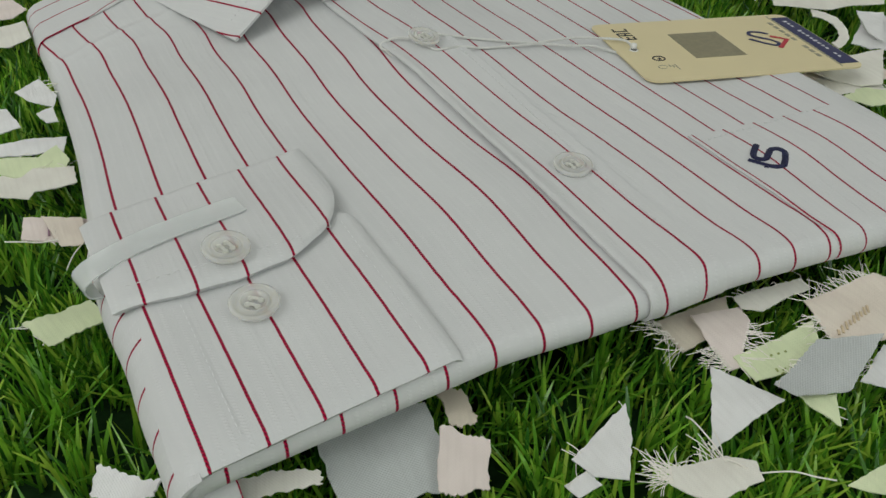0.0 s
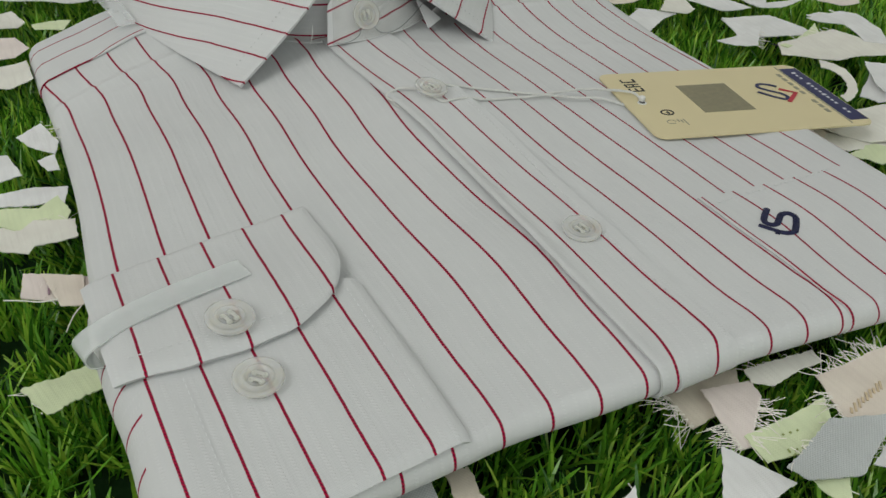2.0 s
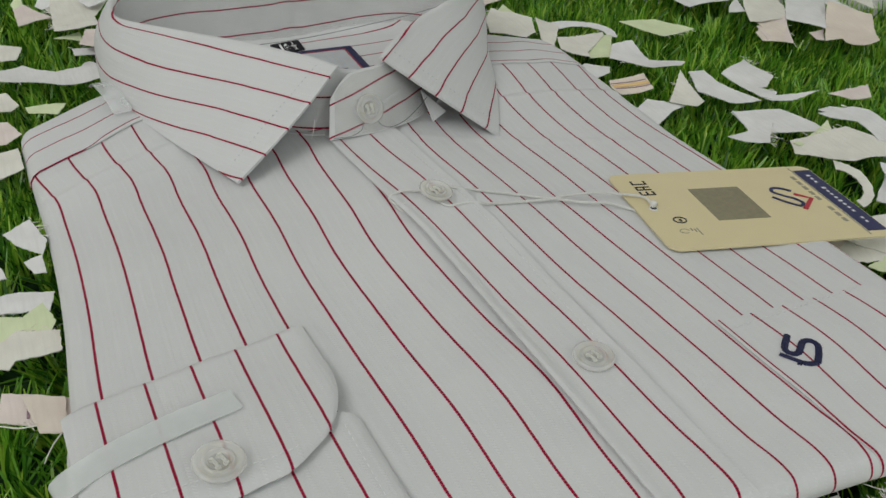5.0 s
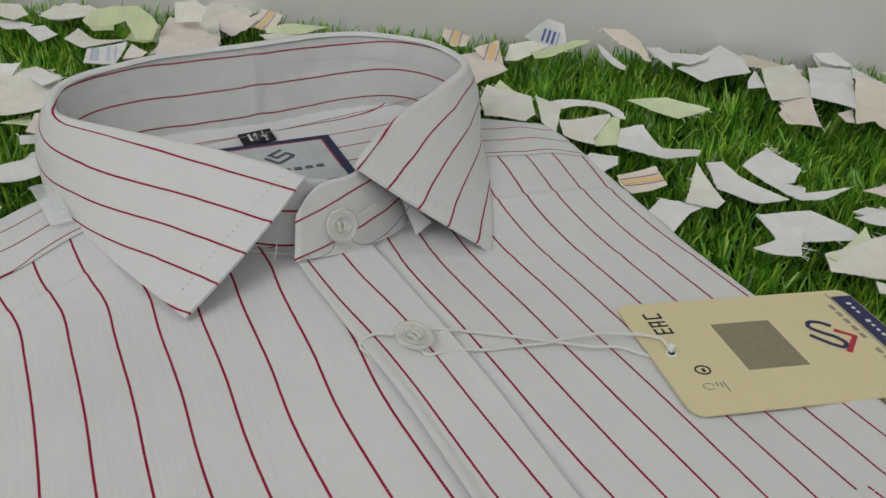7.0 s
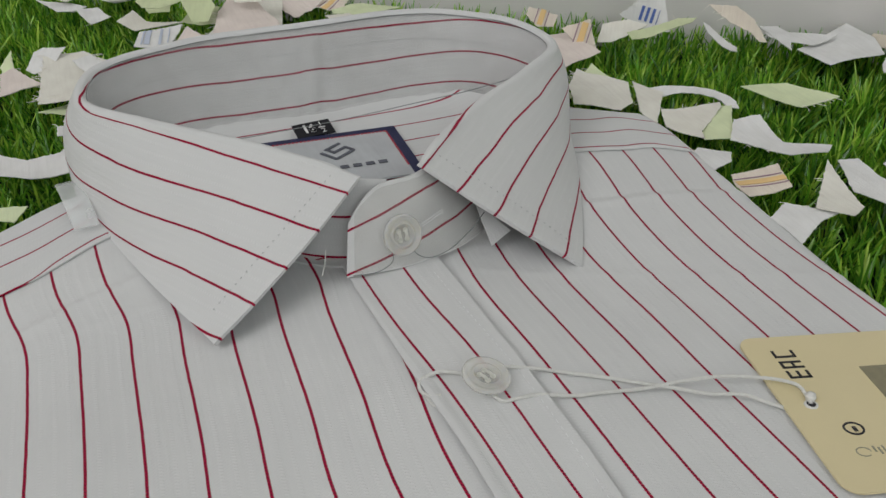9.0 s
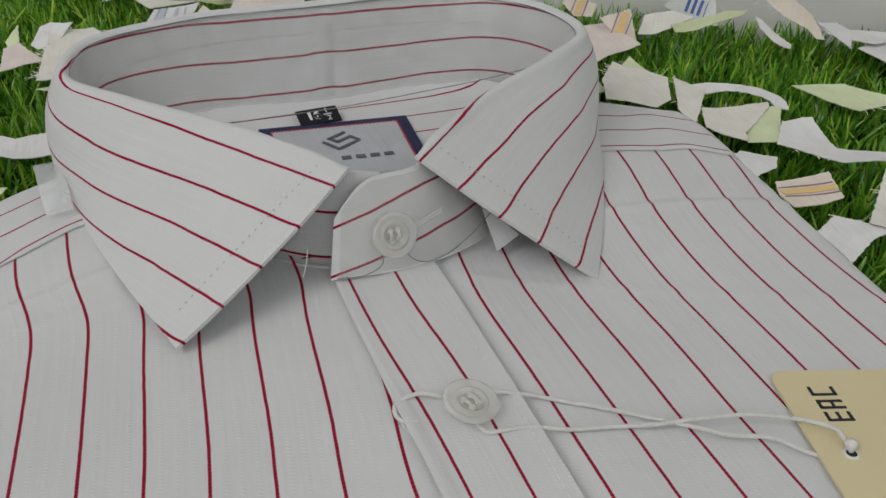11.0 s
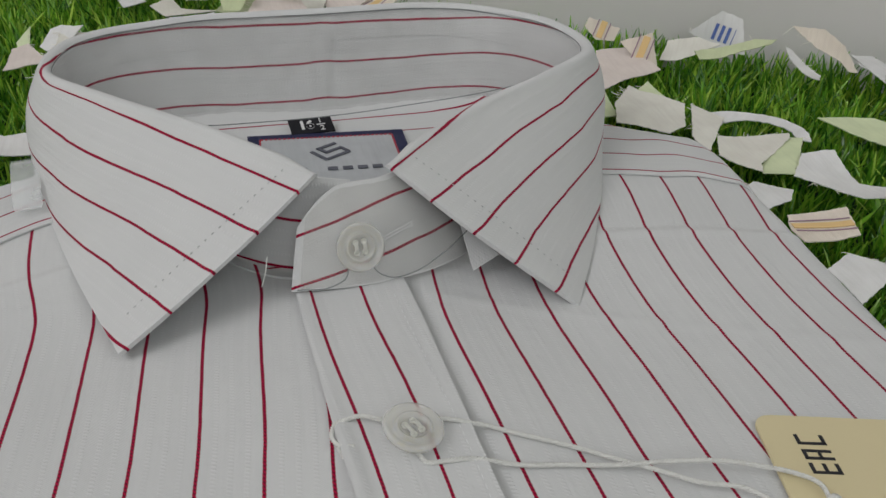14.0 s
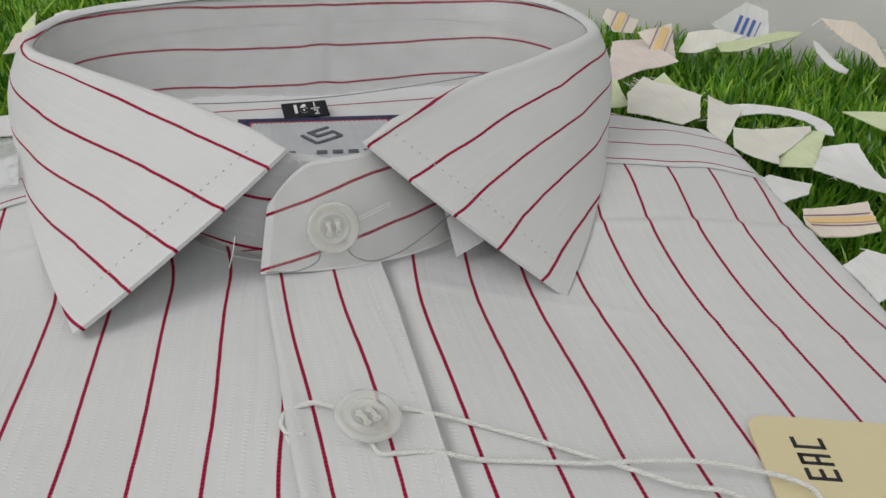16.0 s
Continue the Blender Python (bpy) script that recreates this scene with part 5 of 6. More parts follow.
def fringe(ob, edge, n, rng):
    """Loose short threads along one side of a scrap, in one mesh."""
    V, F = [], []
    for k in range(n):
        p, d = edge(rng.random())
        side = np.array([-d[1], d[0], 0.0])
        d = d + side * rng.gauss(0, 0.55) + np.array([0, 0, rng.uniform(-0.05, 0.2)])
        bow = np.array([rng.uniform(-1, 1), rng.uniform(-1, 1), rng.uniform(-0.3, 0.2)]) * 0.00042
        step, o = rng.uniform(0.0002, 0.0009) * (2.1 if n >= 40 else 0.6 if n < 8 else 1.0), len(V)
        p = np.array(p, float)
        for q in range(5):
            r = 0.0001
            for dx, dy in ((r, 0), (-r * 0.5, r * 0.87), (-r * 0.5, -r * 0.87)):
                V.append(p + np.array([dx, dy, dx]))
            p = p + d * step + bow * q
        for q in range(4):
            for e in range(3):
                F.append((o + q * 3 + e, o + q * 3 + (e + 1) % 3, o + q * 3 + 3 + (e + 1) % 3, o + q * 3 + 3 + e))
    return tagged(link("frayed_edge", V, F, FRAY, ob, "frayed threads", None, False), kind="stuff")


def patch(colour, x, y, z, corners, lean=0.0, fray=0, toward=()):
    """A scissor-cut scrap with straight sides between its corners (in millimetres), lying flat or leaning at the wall."""
    global count
    count += 1
    rng = random.Random(count * 29)
    c = np.array(corners) / 1000.0
    rim = []
    for a, b in zip(c, np.roll(c, -1, axis=0)):
        n = max(2, int(np.linalg.norm(b - a) / 0.0013))
        nrm = np.array([b[1] - a[1], a[0] - b[0]]) / max(np.linalg.norm(b - a), 1e-6)
        for k in range(n):
            rim.append(a + (b - a) * k / n + nrm * (rng.uniform(-0.00028, 0.00020) if k else 0))
    rim = np.array(rim)
    size = np.abs(c).max()
    mid = rim.mean(0)
    ph, wave = rng.uniform(0, 6.28), rng.uniform(0.0004, 0.0010)
    fray = fray or rng.choice((0, 4, 6, 9))
    curl, way = rng.uniform(0.05, 0.16) * rng.choice((1, 1, -0.5)), rng.uniform(0, 3.14)
    rings = np.linspace(0, 1, 6)[1:]
    P = np.array([mid] + [mid + (p - mid) * r for r in rings for p in rim])
    u = P[:, 0] * math.cos(way) + P[:, 1] * math.sin(way)
    hz = wave * np.sin(P[:, 0] * 170 + ph) * np.sin(P[:, 1] * 140 + 2 * ph) + curl * u * u / max(size, 0.004)
    top = np.c_[P, hz]
    n, m = len(rim), len(P)
    V = np.concatenate([top, top - np.array([0, 0, 0.0004])])
    F = [(0, 1 + k, 1 + (k + 1) % n) for k in range(n)]
    for r in range(4):
        o = 1 + r * n
        F += [(o + k, o + n + k, o + n + (k + 1) % n, o + (k + 1) % n) for k in range(n)]
    F += [tuple(m + i for i in reversed(f)) for f in F]
    o = 1 + 4 * n
    F += [(o + k, m + o + k, m + o + (k + 1) % n, o + (k + 1) % n) for k in range(n)]
    mat, words = SCRAP[colour]
    form = {3: "triangular", 4: "four-cornered", 5: "five-sided"}.get(len(c), "raggedly cut")
    ob = link("cloth_scrap", V, F, mat)
    axis = Vector((math.cos(radians(-34.5)), math.sin(radians(-34.5)), 0))
    turn = pose(0, 0, 0, 0, 0, -34.5) if lean else Matrix.Identity(4)
    ob.matrix_world = Matrix.Translation((x, y, z)) @ Matrix.Rotation(radians(lean), 4, axis) @ turn
    tagged(ob, f"{form} {words} cloth scrap " + ("by the wall" if lean else "on the turf"), "fabric scrap", "cloth scraps on the turf")
    if colour in ("orange", "bluestripe", "blueprint"):
        w, h = np.ptp(c[:, 0]), np.ptp(c[:, 1])
        up = lean > 0 or colour == "bluestripe"
        if colour == "orange":
            bands = [(0.0, 0.17, ORANGE_YARN), (-0.17, 0.025, PURPLE_YARN), (0.17, 0.025, PURPLE_YARN)]
        else:
            bands = [(-0.12, 0.055, BLUE_PRINT), (-0.01, 0.055, BLUE_PRINT), (0.10, 0.055, BLUE_PRINT), (0.20, 0.012, BLUE_PRINT)]
        if colour == "bluestripe":
            bands = [(-0.26, 0.03, PALE_BLUE), (-0.17, 0.10, PALE_BLUE), (0.06, 0.05, PALE_BLUE), (0.20, 0.02, PALE_BLUE)]
        tilt = math.radians(-12) if up else math.radians(-8)
        run, wide = (h, w) if up else (w, h)
        for at, bw, mm in bands:
            Q = np.zeros((15, 3, 3))
            reach = {"orange": 0.40, "bluestripe": 0.36}.get(colour, 0.20) * run
            for i, a in enumerate(np.linspace(-reach, reach, 15)):
                for j, b in enumerate(np.linspace(at - bw / 2, at + bw / 2, 3) * wide):
                    p = (b, a) if up else (a, b)
                    p = np.array((p[0] * math.cos(tilt) - p[1] * math.sin(tilt), p[0] * math.sin(tilt) + p[1] * math.cos(tilt))) + mid
                    uu = p[0] * math.cos(way) + p[1] * math.sin(way)
                    Q[i, j] = (p[0], p[1], wave * math.sin(p[0] * 170 + ph) * math.sin(p[1] * 140 + 2 * ph) + curl * uu * uu / max(size, 0.004) + 0.0004)
            if up:
                Q = Q[:, ::-1]
            sheet("woven_stripe", Q, Q[:, :, :2], 0.0002, mm, ob)
    if fray:
        ends = np.roll(c, -1, axis=0)
        length = np.linalg.norm(ends - c, axis=1)
        outward = np.c_[(ends - c)[:, 1], -(ends - c)[:, 0]] / length[:, None]
        sides = [int(np.argmax(length))]
        if toward:
            sides = [int(np.argmax(outward @ np.array([math.cos(radians(g)), math.sin(radians(g))]))) for g in toward]

        def edge(f):
            k = sides[int(f * len(sides)) % len(sides)]
            p = c[k] + (ends[k] - c[k]) * (f * len(sides) % 1.0) - outward[k] * 0.0006
            uu = p[0] * math.cos(way) + p[1] * math.sin(way)
            return np.r_[p, curl * uu * uu / max(size, 0.004) + 0.0001], np.r_[outward[k], 0.0]

        fringe(ob, edge, fray, rng)
    return ob


scrap("quad", "gauze", 0.0556, 0.1294, -6, 0.0277, 0.0248, 0)
scrap("quad", "pink", 0.0706, 0.1185, -28, 0.0118, 0.0168, 0, 0.0016)
scrap("quad", "beige", 0.0773, 0.1343, -19, 0.0066, 0.0138, 0)
scrap("strip", "cream", 0.0294, 0.1320, -19, 0.0213, 0.0055, 0)
scrap("strip", "white", 0.0010, 0.1473, -36, 0.0157, 0.0067, 0.5)
scrap("quad", "lime", -0.0010, 0.2108, 14, 0.0188, 0.0119, 0)
scrap("arc", "white", 0.3194, 0.4410, -54, 0.0351, 0.0110, 0)
scrap("strip", "beige", 0.4570, 0.4542, -53, 0.0355, 0.0171, 0)
scrap("quad", "white", 0.5012, 0.4526, -21, 0.0180, 0.0321, 0)
scrap("quad", "cream", 0.1811, 0.6440, -40, 0.0299, 0.0475, 0)
scrap("quad", "pink", 0.1865, 0.6240, 20, 0.0200, 0.0240, 0.2)
scrap("quad", "orange", 0.2050, 0.6180, 40, 0.0180, 0.0200, 0.3)
scrap("leaf", "lime", 0.2203, 0.6046, -1, 0.0389, 0.0205, 0)
scrap("strip", "cream", 0.2112, 0.5912, -4, 0.0322, 0.0126, 0)
scrap("leaf", "white", 0.0993, 0.6780, -24, 0.0324, 0.0284, 0)
scrap("leaf", "white", 0.0600, 0.4851, -5, 0.0172, 0.0220, 0)
scrap("quad", "peach", 0.2997, 0.2165, -6, 0.0398, 0.0157, 0)
scrap("leaf", "lime", 0.2957, 0.2004, -22, 0.0251, 0.0130, 0)
scrap("quad", "white", 0.3479, 0.2395, -49, 0.0230, 0.0439, 0)
scrap("quad", "cream", 0.2935, 0.2101, -24, 0.0278, 0.0135, 0)
patch("orange", 0.2970, 0.5467, 0.0266, [(-1.4, -4.6), (7.1, -4.1), (8.9, 2.0), (-6.5, 5.6), (-8.1, 1.2)], 62)
patch("orange", 0.3015, 0.5131, 0.0277, [(-5.2, -0.4), (2.2, -5.7), (8.9, -6.4), (3.8, 9.0), (-9.7, 3.5)], 62)
patch("pink", 0.2912, 0.5052, 0.0250, [(-24.3, -24.4), (-6.0, -15.3), (12.7, -8.5), (11.0, 6.1), (13.0, 24.3), (-6.4, 17.8)], fray=10)
patch("lime", 0.2655, 0.4694, 0.0240, [(-9.1, -12.8), (2.7, -11.5), (5.5, 11.6), (0.8, 12.6)])
patch("lime", 0.2880, 0.4760, 0.0240, [(-5.9, -8.1), (6.3, -3.8), (5.7, 11.8), (-6.1, 0.1)])
patch("cream", 0.2801, 0.4587, 0.0265, [(-17.9, -10.2), (-1.4, -21.9), (7.0, -17.7), (15.8, 0.4), (3.8, 16.3), (3.1, 24.8), (-10.4, 8.3)], fray=9)
patch("cream", 0.3245, 0.5141, 0.0267, [(-3.1, -7.4), (4.0, -2.7), (13.7, 6.7), (4.3, 8.2), (-8.7, 4.0), (-10.2, -8.8)], 25)
patch("sage", 0.3428, 0.5035, 0.0296, [(-14.2, -9.3), (-5.9, -6.2), (4.2, 0.1), (14.4, 5.0), (16.2, 7.6), (7.4, 7.5), (-4.8, 0.7), (-17.2, -5.3)], 30)
patch("blueprint", 0.3462, 0.5208, 0.0305, [(-0.1, -8.0), (11.1, -8.2), (7.1, 7.5), (-2.6, 10.1), (-15.5, -1.3)], 66)
patch("peach", 0.3836, 0.4918, 0.0301, [(-6.2, 0.1), (4.4, -4.1), (8.4, -8.1), (12.2, -8.1), (4.6, 2.8), (-4.7, 8.9), (-18.8, 8.6)], 60)
patch("white", 0.3691, 0.4912, 0.0240, [(-0.6, 8.2), (-3.7, -8.6), (-5.9, -21.6), (1.3, -12.7), (5.3, 15.5), (3.6, 19.2)], fray=6)
patch("white", 0.4000, 0.4843, 0.0250, [(-5.6, -4.0), (-7.1, -18.9), (6.9, -0.1), (7.1, 9.8), (-1.3, 13.1)])
patch("lime", 0.3584, 0.4265, 0.0235, [(-11.0, -1.1), (-3.6, -14.0), (20.1, -10.6), (7.6, 9.5), (-13.1, 16.2)], fray=14)
patch("cream", 0.2961, 0.4409, 0.0245, [(-8.6, -5.0), (-9.9, -20.2), (0.5, -6.8), (11.8, 7.7), (6.1, 24.3)], fray=8)
patch("cream", 0.3045, 0.4194, 0.0240, [(-16.0, -1.6), (-7.3, -16.4), (-4.2, -10.2), (16.9, 5.3), (19.5, 9.9), (-8.9, 12.9)], fray=8)
patch("lime", 0.3111, 0.4131, 0.0232, [(-9.6, -2.5), (-13.5, -9.7), (-2.8, -14.0), (16.5, 12.4), (9.4, 13.9)])
patch("white", 0.3246, 0.3910, 0.0238, [(-18.1, 7.5), (-5.7, -13.6), (7.9, -19.1), (17.1, -11.5), (2.3, -0.7), (4.0, 17.7), (-7.6, 19.7)], fray=6)
patch("white", 0.4054, 0.4802, 0.0245, [(-12.4, 2.5), (-5.0, -6.1), (1.0, -14.0), (19.2, -10.0), (2.1, 8.4), (-4.8, 19.2)])
patch("white", 0.4242, 0.4655, 0.0235, [(-23.6, -19.0), (13.1, -16.2), (23.5, 2.1), (23.3, 22.2), (-12.2, 6.8), (-24.1, 4.1)], fray=12)
patch("white", 0.3372, 0.3496, 0.0232, [(-14.3, -2.5), (-5.7, -17.0), (9.9, -21.6), (4.1, 2.8), (6.7, 17.6), (-0.6, 20.7)])
patch("white", 0.3596, 0.3521, 0.0245, [(-12.3, 6.2), (-10.3, -12.3), (-0.9, -15.0), (9.3, -8.5), (14.8, 18.3), (-0.7, 11.3)], fray=16)
patch("white", 0.3529, 0.3333, 0.0236, [(-4.8, -2.8), (0.1, -8.6), (9.5, 0.1), (-4.8, 11.4)])
patch("cream", 0.3145, 0.3449, 0.0240, [(-12.5, -1.7), (-4.4, -12.3), (4.4, -7.6), (12.4, 21.6)])
patch("white", 0.2939, 0.3399, 0.0232, [(-10.8, -12.4), (4.8, -3.3), (14.4, -1.5), (1.7, 11.9), (-10.1, 5.4)])
patch("orange", 0.2939, 0.3656, 0.0242, [(-9.6, -0.2), (-10.0, -8.2), (10.2, -7.4), (14.9, 7.2), (-5.5, 8.5)])
patch("white", 0.2934, 0.3915, 0.0230, [(-7.7, -9.8), (3.9, -6.3), (10.3, 1.7), (-1.4, 8.4), (-5.0, 6.1)], fray=8)
patch("white", 0.3203, 0.3084, 0.0238, [(-1.2, -2.8), (-17.3, -5.2), (-4.2, -17.9), (11.8, -3.0), (7.3, 13.6), (3.6, 15.2)], fray=14)
patch("peach", 0.4185, 0.3999, 0.0240, [(0.2, 4.0), (-9.3, -1.2), (-15.2, -12.8), (-6.1, -20.1), (26.7, 10.3), (3.6, 19.8)])
patch("white", 0.0538, 0.5787, 0.0282, [(-1.0, -8.3), (6.2, -3.0), (8.7, 8.2), (-2.5, 6.8), (-5.7, 3.1), (-5.7, -6.9)], 30)
patch("pink", 0.0410, 0.5644, 0.0245, [(-6.9, -14.7), (2.7, -8.1), (11.3, -7.5), (-0.6, 18.2), (-6.6, 12.0)])
patch("lime", 0.0375, 0.5887, 0.0238, [(1.5, -6.5), (3.9, -1.0), (-2.3, 9.2), (-3.0, -1.7)], 30)
patch("cream", 0.0629, 0.5638, 0.0240, [(-6.0, -8.9), (-14.3, -25.0), (0.4, -29.6), (6.0, -5.5), (19.8, 12.1), (9.4, 25.4), (-2.3, 20.9), (-12.9, 10.5)], fray=12)
patch("lime", 0.0576, 0.5301, 0.0232, [(4.3, -7.0), (4.7, 5.1), (-9.0, 1.9)])
patch("white", 0.0815, 0.6463, 0.0235, [(-2.5, -14.9), (8.1, -6.2), (3.2, 11.1), (-8.7, 10.0)], fray=6)
patch("cream", 0.1042, 0.6258, 0.0238, [(-5.4, -12.0), (19.0, -11.0), (2.0, 1.2), (-2.9, 18.3), (-12.8, 3.5)])
patch("sage", 0.1138, 0.6413, 0.0259, [(-3.1, -5.1), (8.1, -2.6), (7.3, 4.7), (-12.3, 3.0)], 35)
patch("sage", 0.1334, 0.6159, 0.0261, [(0.0, -5.5), (8.4, -3.3), (8.1, 6.8), (-6.1, 6.9), (-10.4, -5.0)], 35)
patch("bluestripe", 0.1071, 0.5965, 0.0245, [(3.3, -14.3), (15.1, 11.3), (-6.4, 12.9), (-11.9, -9.8)])
patch("pink", 0.1237, 0.5933, 0.0241, [(4.1, -2.9), (6.4, 1.3), (-4.2, 6.5), (-6.3, -4.9)], 25)
patch("cream", 0.1554, 0.6088, 0.0245, [(13.4, -23.2), (24.7, 21.6), (1.4, 22.8), (-14.5, -1.3), (-25.0, -19.9)])
patch("white", 0.0655, 0.6671, 0.0235, [(-7.0, 6.7), (-2.0, -9.0), (7.4, -8.9), (13.6, -5.5), (-11.9, 16.7)])
patch("beige", 0.1500, 0.1295, 0.0225, [(-10.1, -5.2), (-2.6, -4.4), (6.7, -4.8), (15.4, 6.9), (-9.3, 7.5)], fray=40, toward=(-140,))
patch("pink", 0.1527, 0.1222, 0.0245, [(-6.5, -0.9), (-7.5, -9.6), (-4.5, -10.1), (9.8, 1.6), (12.3, 8.3), (-3.6, 10.7)], fray=64, toward=(-160, -70))
patch("cream", 0.1761, 0.1290, 0.0235, [(-12.1, 0.2), (-7.5, -3.8), (4.8, -1.8), (12.3, -2.0), (13.0, 2.6), (-10.6, 4.9)], fray=10)
stitched = patch("peach", 0.1930, 0.1109, 0.0250, [(-17.4, -3.2), (-11.2, -8.6), (5.7, -13.0), (21.6, 1.9), (13.5, 11.0), (-12.1, 11.9)], fray=60, toward=(110, 150))
printed = patch("lime", 0.1624, 0.1099, 0.0242, [(-14.9, -4.2), (3.4, -6.7), (11.0, -0.2), (14.3, 5.8), (-13.9, 5.3)])
patch("gauze", 0.1648, 0.1000, 0.0258, [(-13.3, -3.6), (0.8, -8.1), (21.9, 1.1), (6.4, 9.0), (-15.9, 1.5)])
patch("lime", 0.1572, 0.0927, 0.0232, [(-2.6, 1.0), (-0.8, -7.1), (5.9, 0.9), (-2.5, 5.2)])
patch("white", 0.1385, 0.1027, 0.0240, [(-14.9, -8.5), (12.4, -4.1), (2.6, 12.6)])
patch("white", 0.1020, 0.1048, 0.0240, [(-7.7, -4.3), (-1.0, -8.6), (6.6, 0.5), (11.7, 10.2), (-9.5, 2.2)])
patch("white", 0.0912, 0.1003, 0.0232, [(-3.0, -2.9), (3.8, -2.0), (3.1, 2.9), (-3.8, 1.9)])
patch("cream", 0.1188, 0.0876, 0.0240, [(-11.0, 2.8), (-5.1, -5.5), (8.1, -6.4), (10.6, -1.3), (5.9, 3.6), (-8.4, 6.9)], fray=64, toward=(150, 80))
patch("lime", 0.1536, 0.0689, 0.0236, [(-1.8, -4.8), (8.0, -2.2), (3.1, 3.6), (-9.2, 3.5)])
patch("white", 0.1831, 0.0943, 0.0235, [(-2.8, -7.6), (10.1, 1.8), (5.0, 6.6), (-12.3, -0.8)])
patch("white", 0.0124, 0.3433, 0.0236, [(-3.8, -2.3), (3.3, -13.4), (6.0, -2.9), (2.1, 12.4), (-7.7, 6.2)])
patch("white", -0.0022, 0.3308, 0.0232, [(-4.1, -8.9), (5.2, -8.6), (2.3, 7.7), (-3.5, 9.8)])
patch("white", 0.0130, 0.3251, 0.0230, [(-1.5, -3.7), (2.6, -5.0), (2.6, 5.2), (-3.7, 3.4)])
patch("white", 0.0037, 0.3073, 0.0234, [(-10.3, -1.8), (9.8, -9.5), (12.6, 1.3), (2.2, 5.4), (-14.4, 4.6)])
patch("lime", 0.0027, 0.2953, 0.0242, [(-6.7, -7.2), (8.7, -10.0), (11.7, -2.9), (9.3, 7.3), (2.6, 1.7), (-9.4, 7.8), (-16.3, 3.3)])
patch("cream", 0.0002, 0.2825, 0.0236, [(-14.4, -2.0), (-1.8, -9.1), (0.3, -5.4), (13.6, -5.7), (14.6, 3.8), (1.0, 9.6), (-13.2, 8.8)], fray=8)
marked = patch("pink", 0.0043, 0.2534, 0.0240, [(-11.2, -1.2), (9.1, -13.8), (11.6, -1.5), (-0.5, 6.1), (-9.0, 10.5)], fray=6)
patch("cream", 0.4389, 0.4225, 0.0245, [(-23.5, -11.9), (-18.7, -15.5), (1.4, -15.9), (16.3, 0.9), (25.0, 21.7), (-0.5, 20.8)])
patch("white", 0.4613, 0.4127, 0.0262, [(-23.1, -7.6), (-13.2, -28.9), (30.0, 13.0), (6.3, 23.6)])
patch("pink", 0.4205, 0.3948, 0.0236, [(-13.7, -7.6), (-3.5, -18.0), (20.3, 13.8), (-3.0, 11.9)])
patch("peach", 0.4576, 0.3749, 0.0248, [(-21.9, -3.2), (-11.5, -5.6), (-20.6, -21.1), (6.9, -16.0), (31.6, 12.5), (15.6, 33.4)])
patch("pink", 0.4406, 0.3813, 0.0236, [(-6.5, -4.6), (-3.2, -7.6), (11.5, 7.0), (-1.8, 5.2)])
patch("white", 0.4904, 0.4387, 0.0259, [(-7.2, -2.3), (10.5, -3.8), (9.0, -1.4), (0.1, 5.3), (-12.4, 2.2)], 40)
patch("white", 0.4900, 0.4129, 0.0240, [(-6.2, 5.0), (-5.2, -10.8), (5.1, -10.8), (6.3, 16.6)])
patch("cream", 0.5093, 0.4094, 0.0245, [(-5.3, -11.8), (9.5, 4.4), (-4.2, 7.4)])
patch("white", 0.4266, 0.4355, 0.0232, [(-9.8, -5.9), (1.2, -8.2), (10.8, 11.5), (-2.1, 2.6)])
patch("white", 0.3615, 0.3259, 0.0238, [(-10.9, -1.3), (0.7, -3.5), (19.4, -2.4), (3.0, 1.8), (-12.1, 5.4)])
patch("pink", 0.3961, 0.3146, 0.0240, [(-7.5, -4.5), (6.5, -5.2), (13.0, 3.7), (-12.0, 6.0)])
patch("white", 0.3748, 0.3011, 0.0240, [(-5.4, -1.1), (5.3, -12.3), (10.7, -3.1), (-0.8, 8.8), (-9.8, 7.7)])
torn = patch("white", 0.3349, 0.3095, 0.0238, [(-14.6, 2.2), (-17.7, -5.6), (16.8, -20.0), (18.5, -11.5), (14.8, 8.3), (-6.5, 12.4), (-11.3, 14.3)], fray=14)
patch("lime", 0.3378, 0.2863, 0.0250, [(-14.2, -6.2), (13.1, 1.5), (16.2, 7.4), (-15.1, -2.6)])
patch("white", 0.0411, 0.4830, 0.0245, [(-29.3, -1.9), (2.3, -12.6), (28.9, -15.0), (30.7, 2.4), (2.0, 1.2), (-11.6, 16.4), (-22.9, 9.5)], fray=6)
patch("cream", 0.0204, 0.5170, 0.0240, [(-11.0, -9.3), (7.6, -11.6), (11.9, 4.8), (-8.5, 16.0)])
patch("cream", 0.0140, 0.4587, 0.0240, [(-10.3, -7.4), (4.7, -11.3), (8.9, -3.1), (5.0, 10.5), (-8.4, 11.3)])
patch("lime", 0.0326, 0.4481, 0.0234, [(-6.8, -1.1), (4.6, -6.7), (9.6, 1.2), (-7.4, 6.6)])
patch("pink", 0.0109, 0.4298, 0.0236, [(-10.1, -7.2), (3.0, -10.7), (9.6, -4.5), (5.6, 9.8), (-8.1, 12.6)])
patch("cream", 0.0083, 0.4009, 0.0238, [(-10.3, -6.5), (-0.1, -10.5), (9.5, -6.8), (9.3, 11.4), (-8.4, 12.4)], fray=6)
patch("white", 0.0636, 0.5088, 0.0232, [(-8.8, -1.8), (7.2, -6.9), (10.1, 0.5), (-8.4, 8.3)])
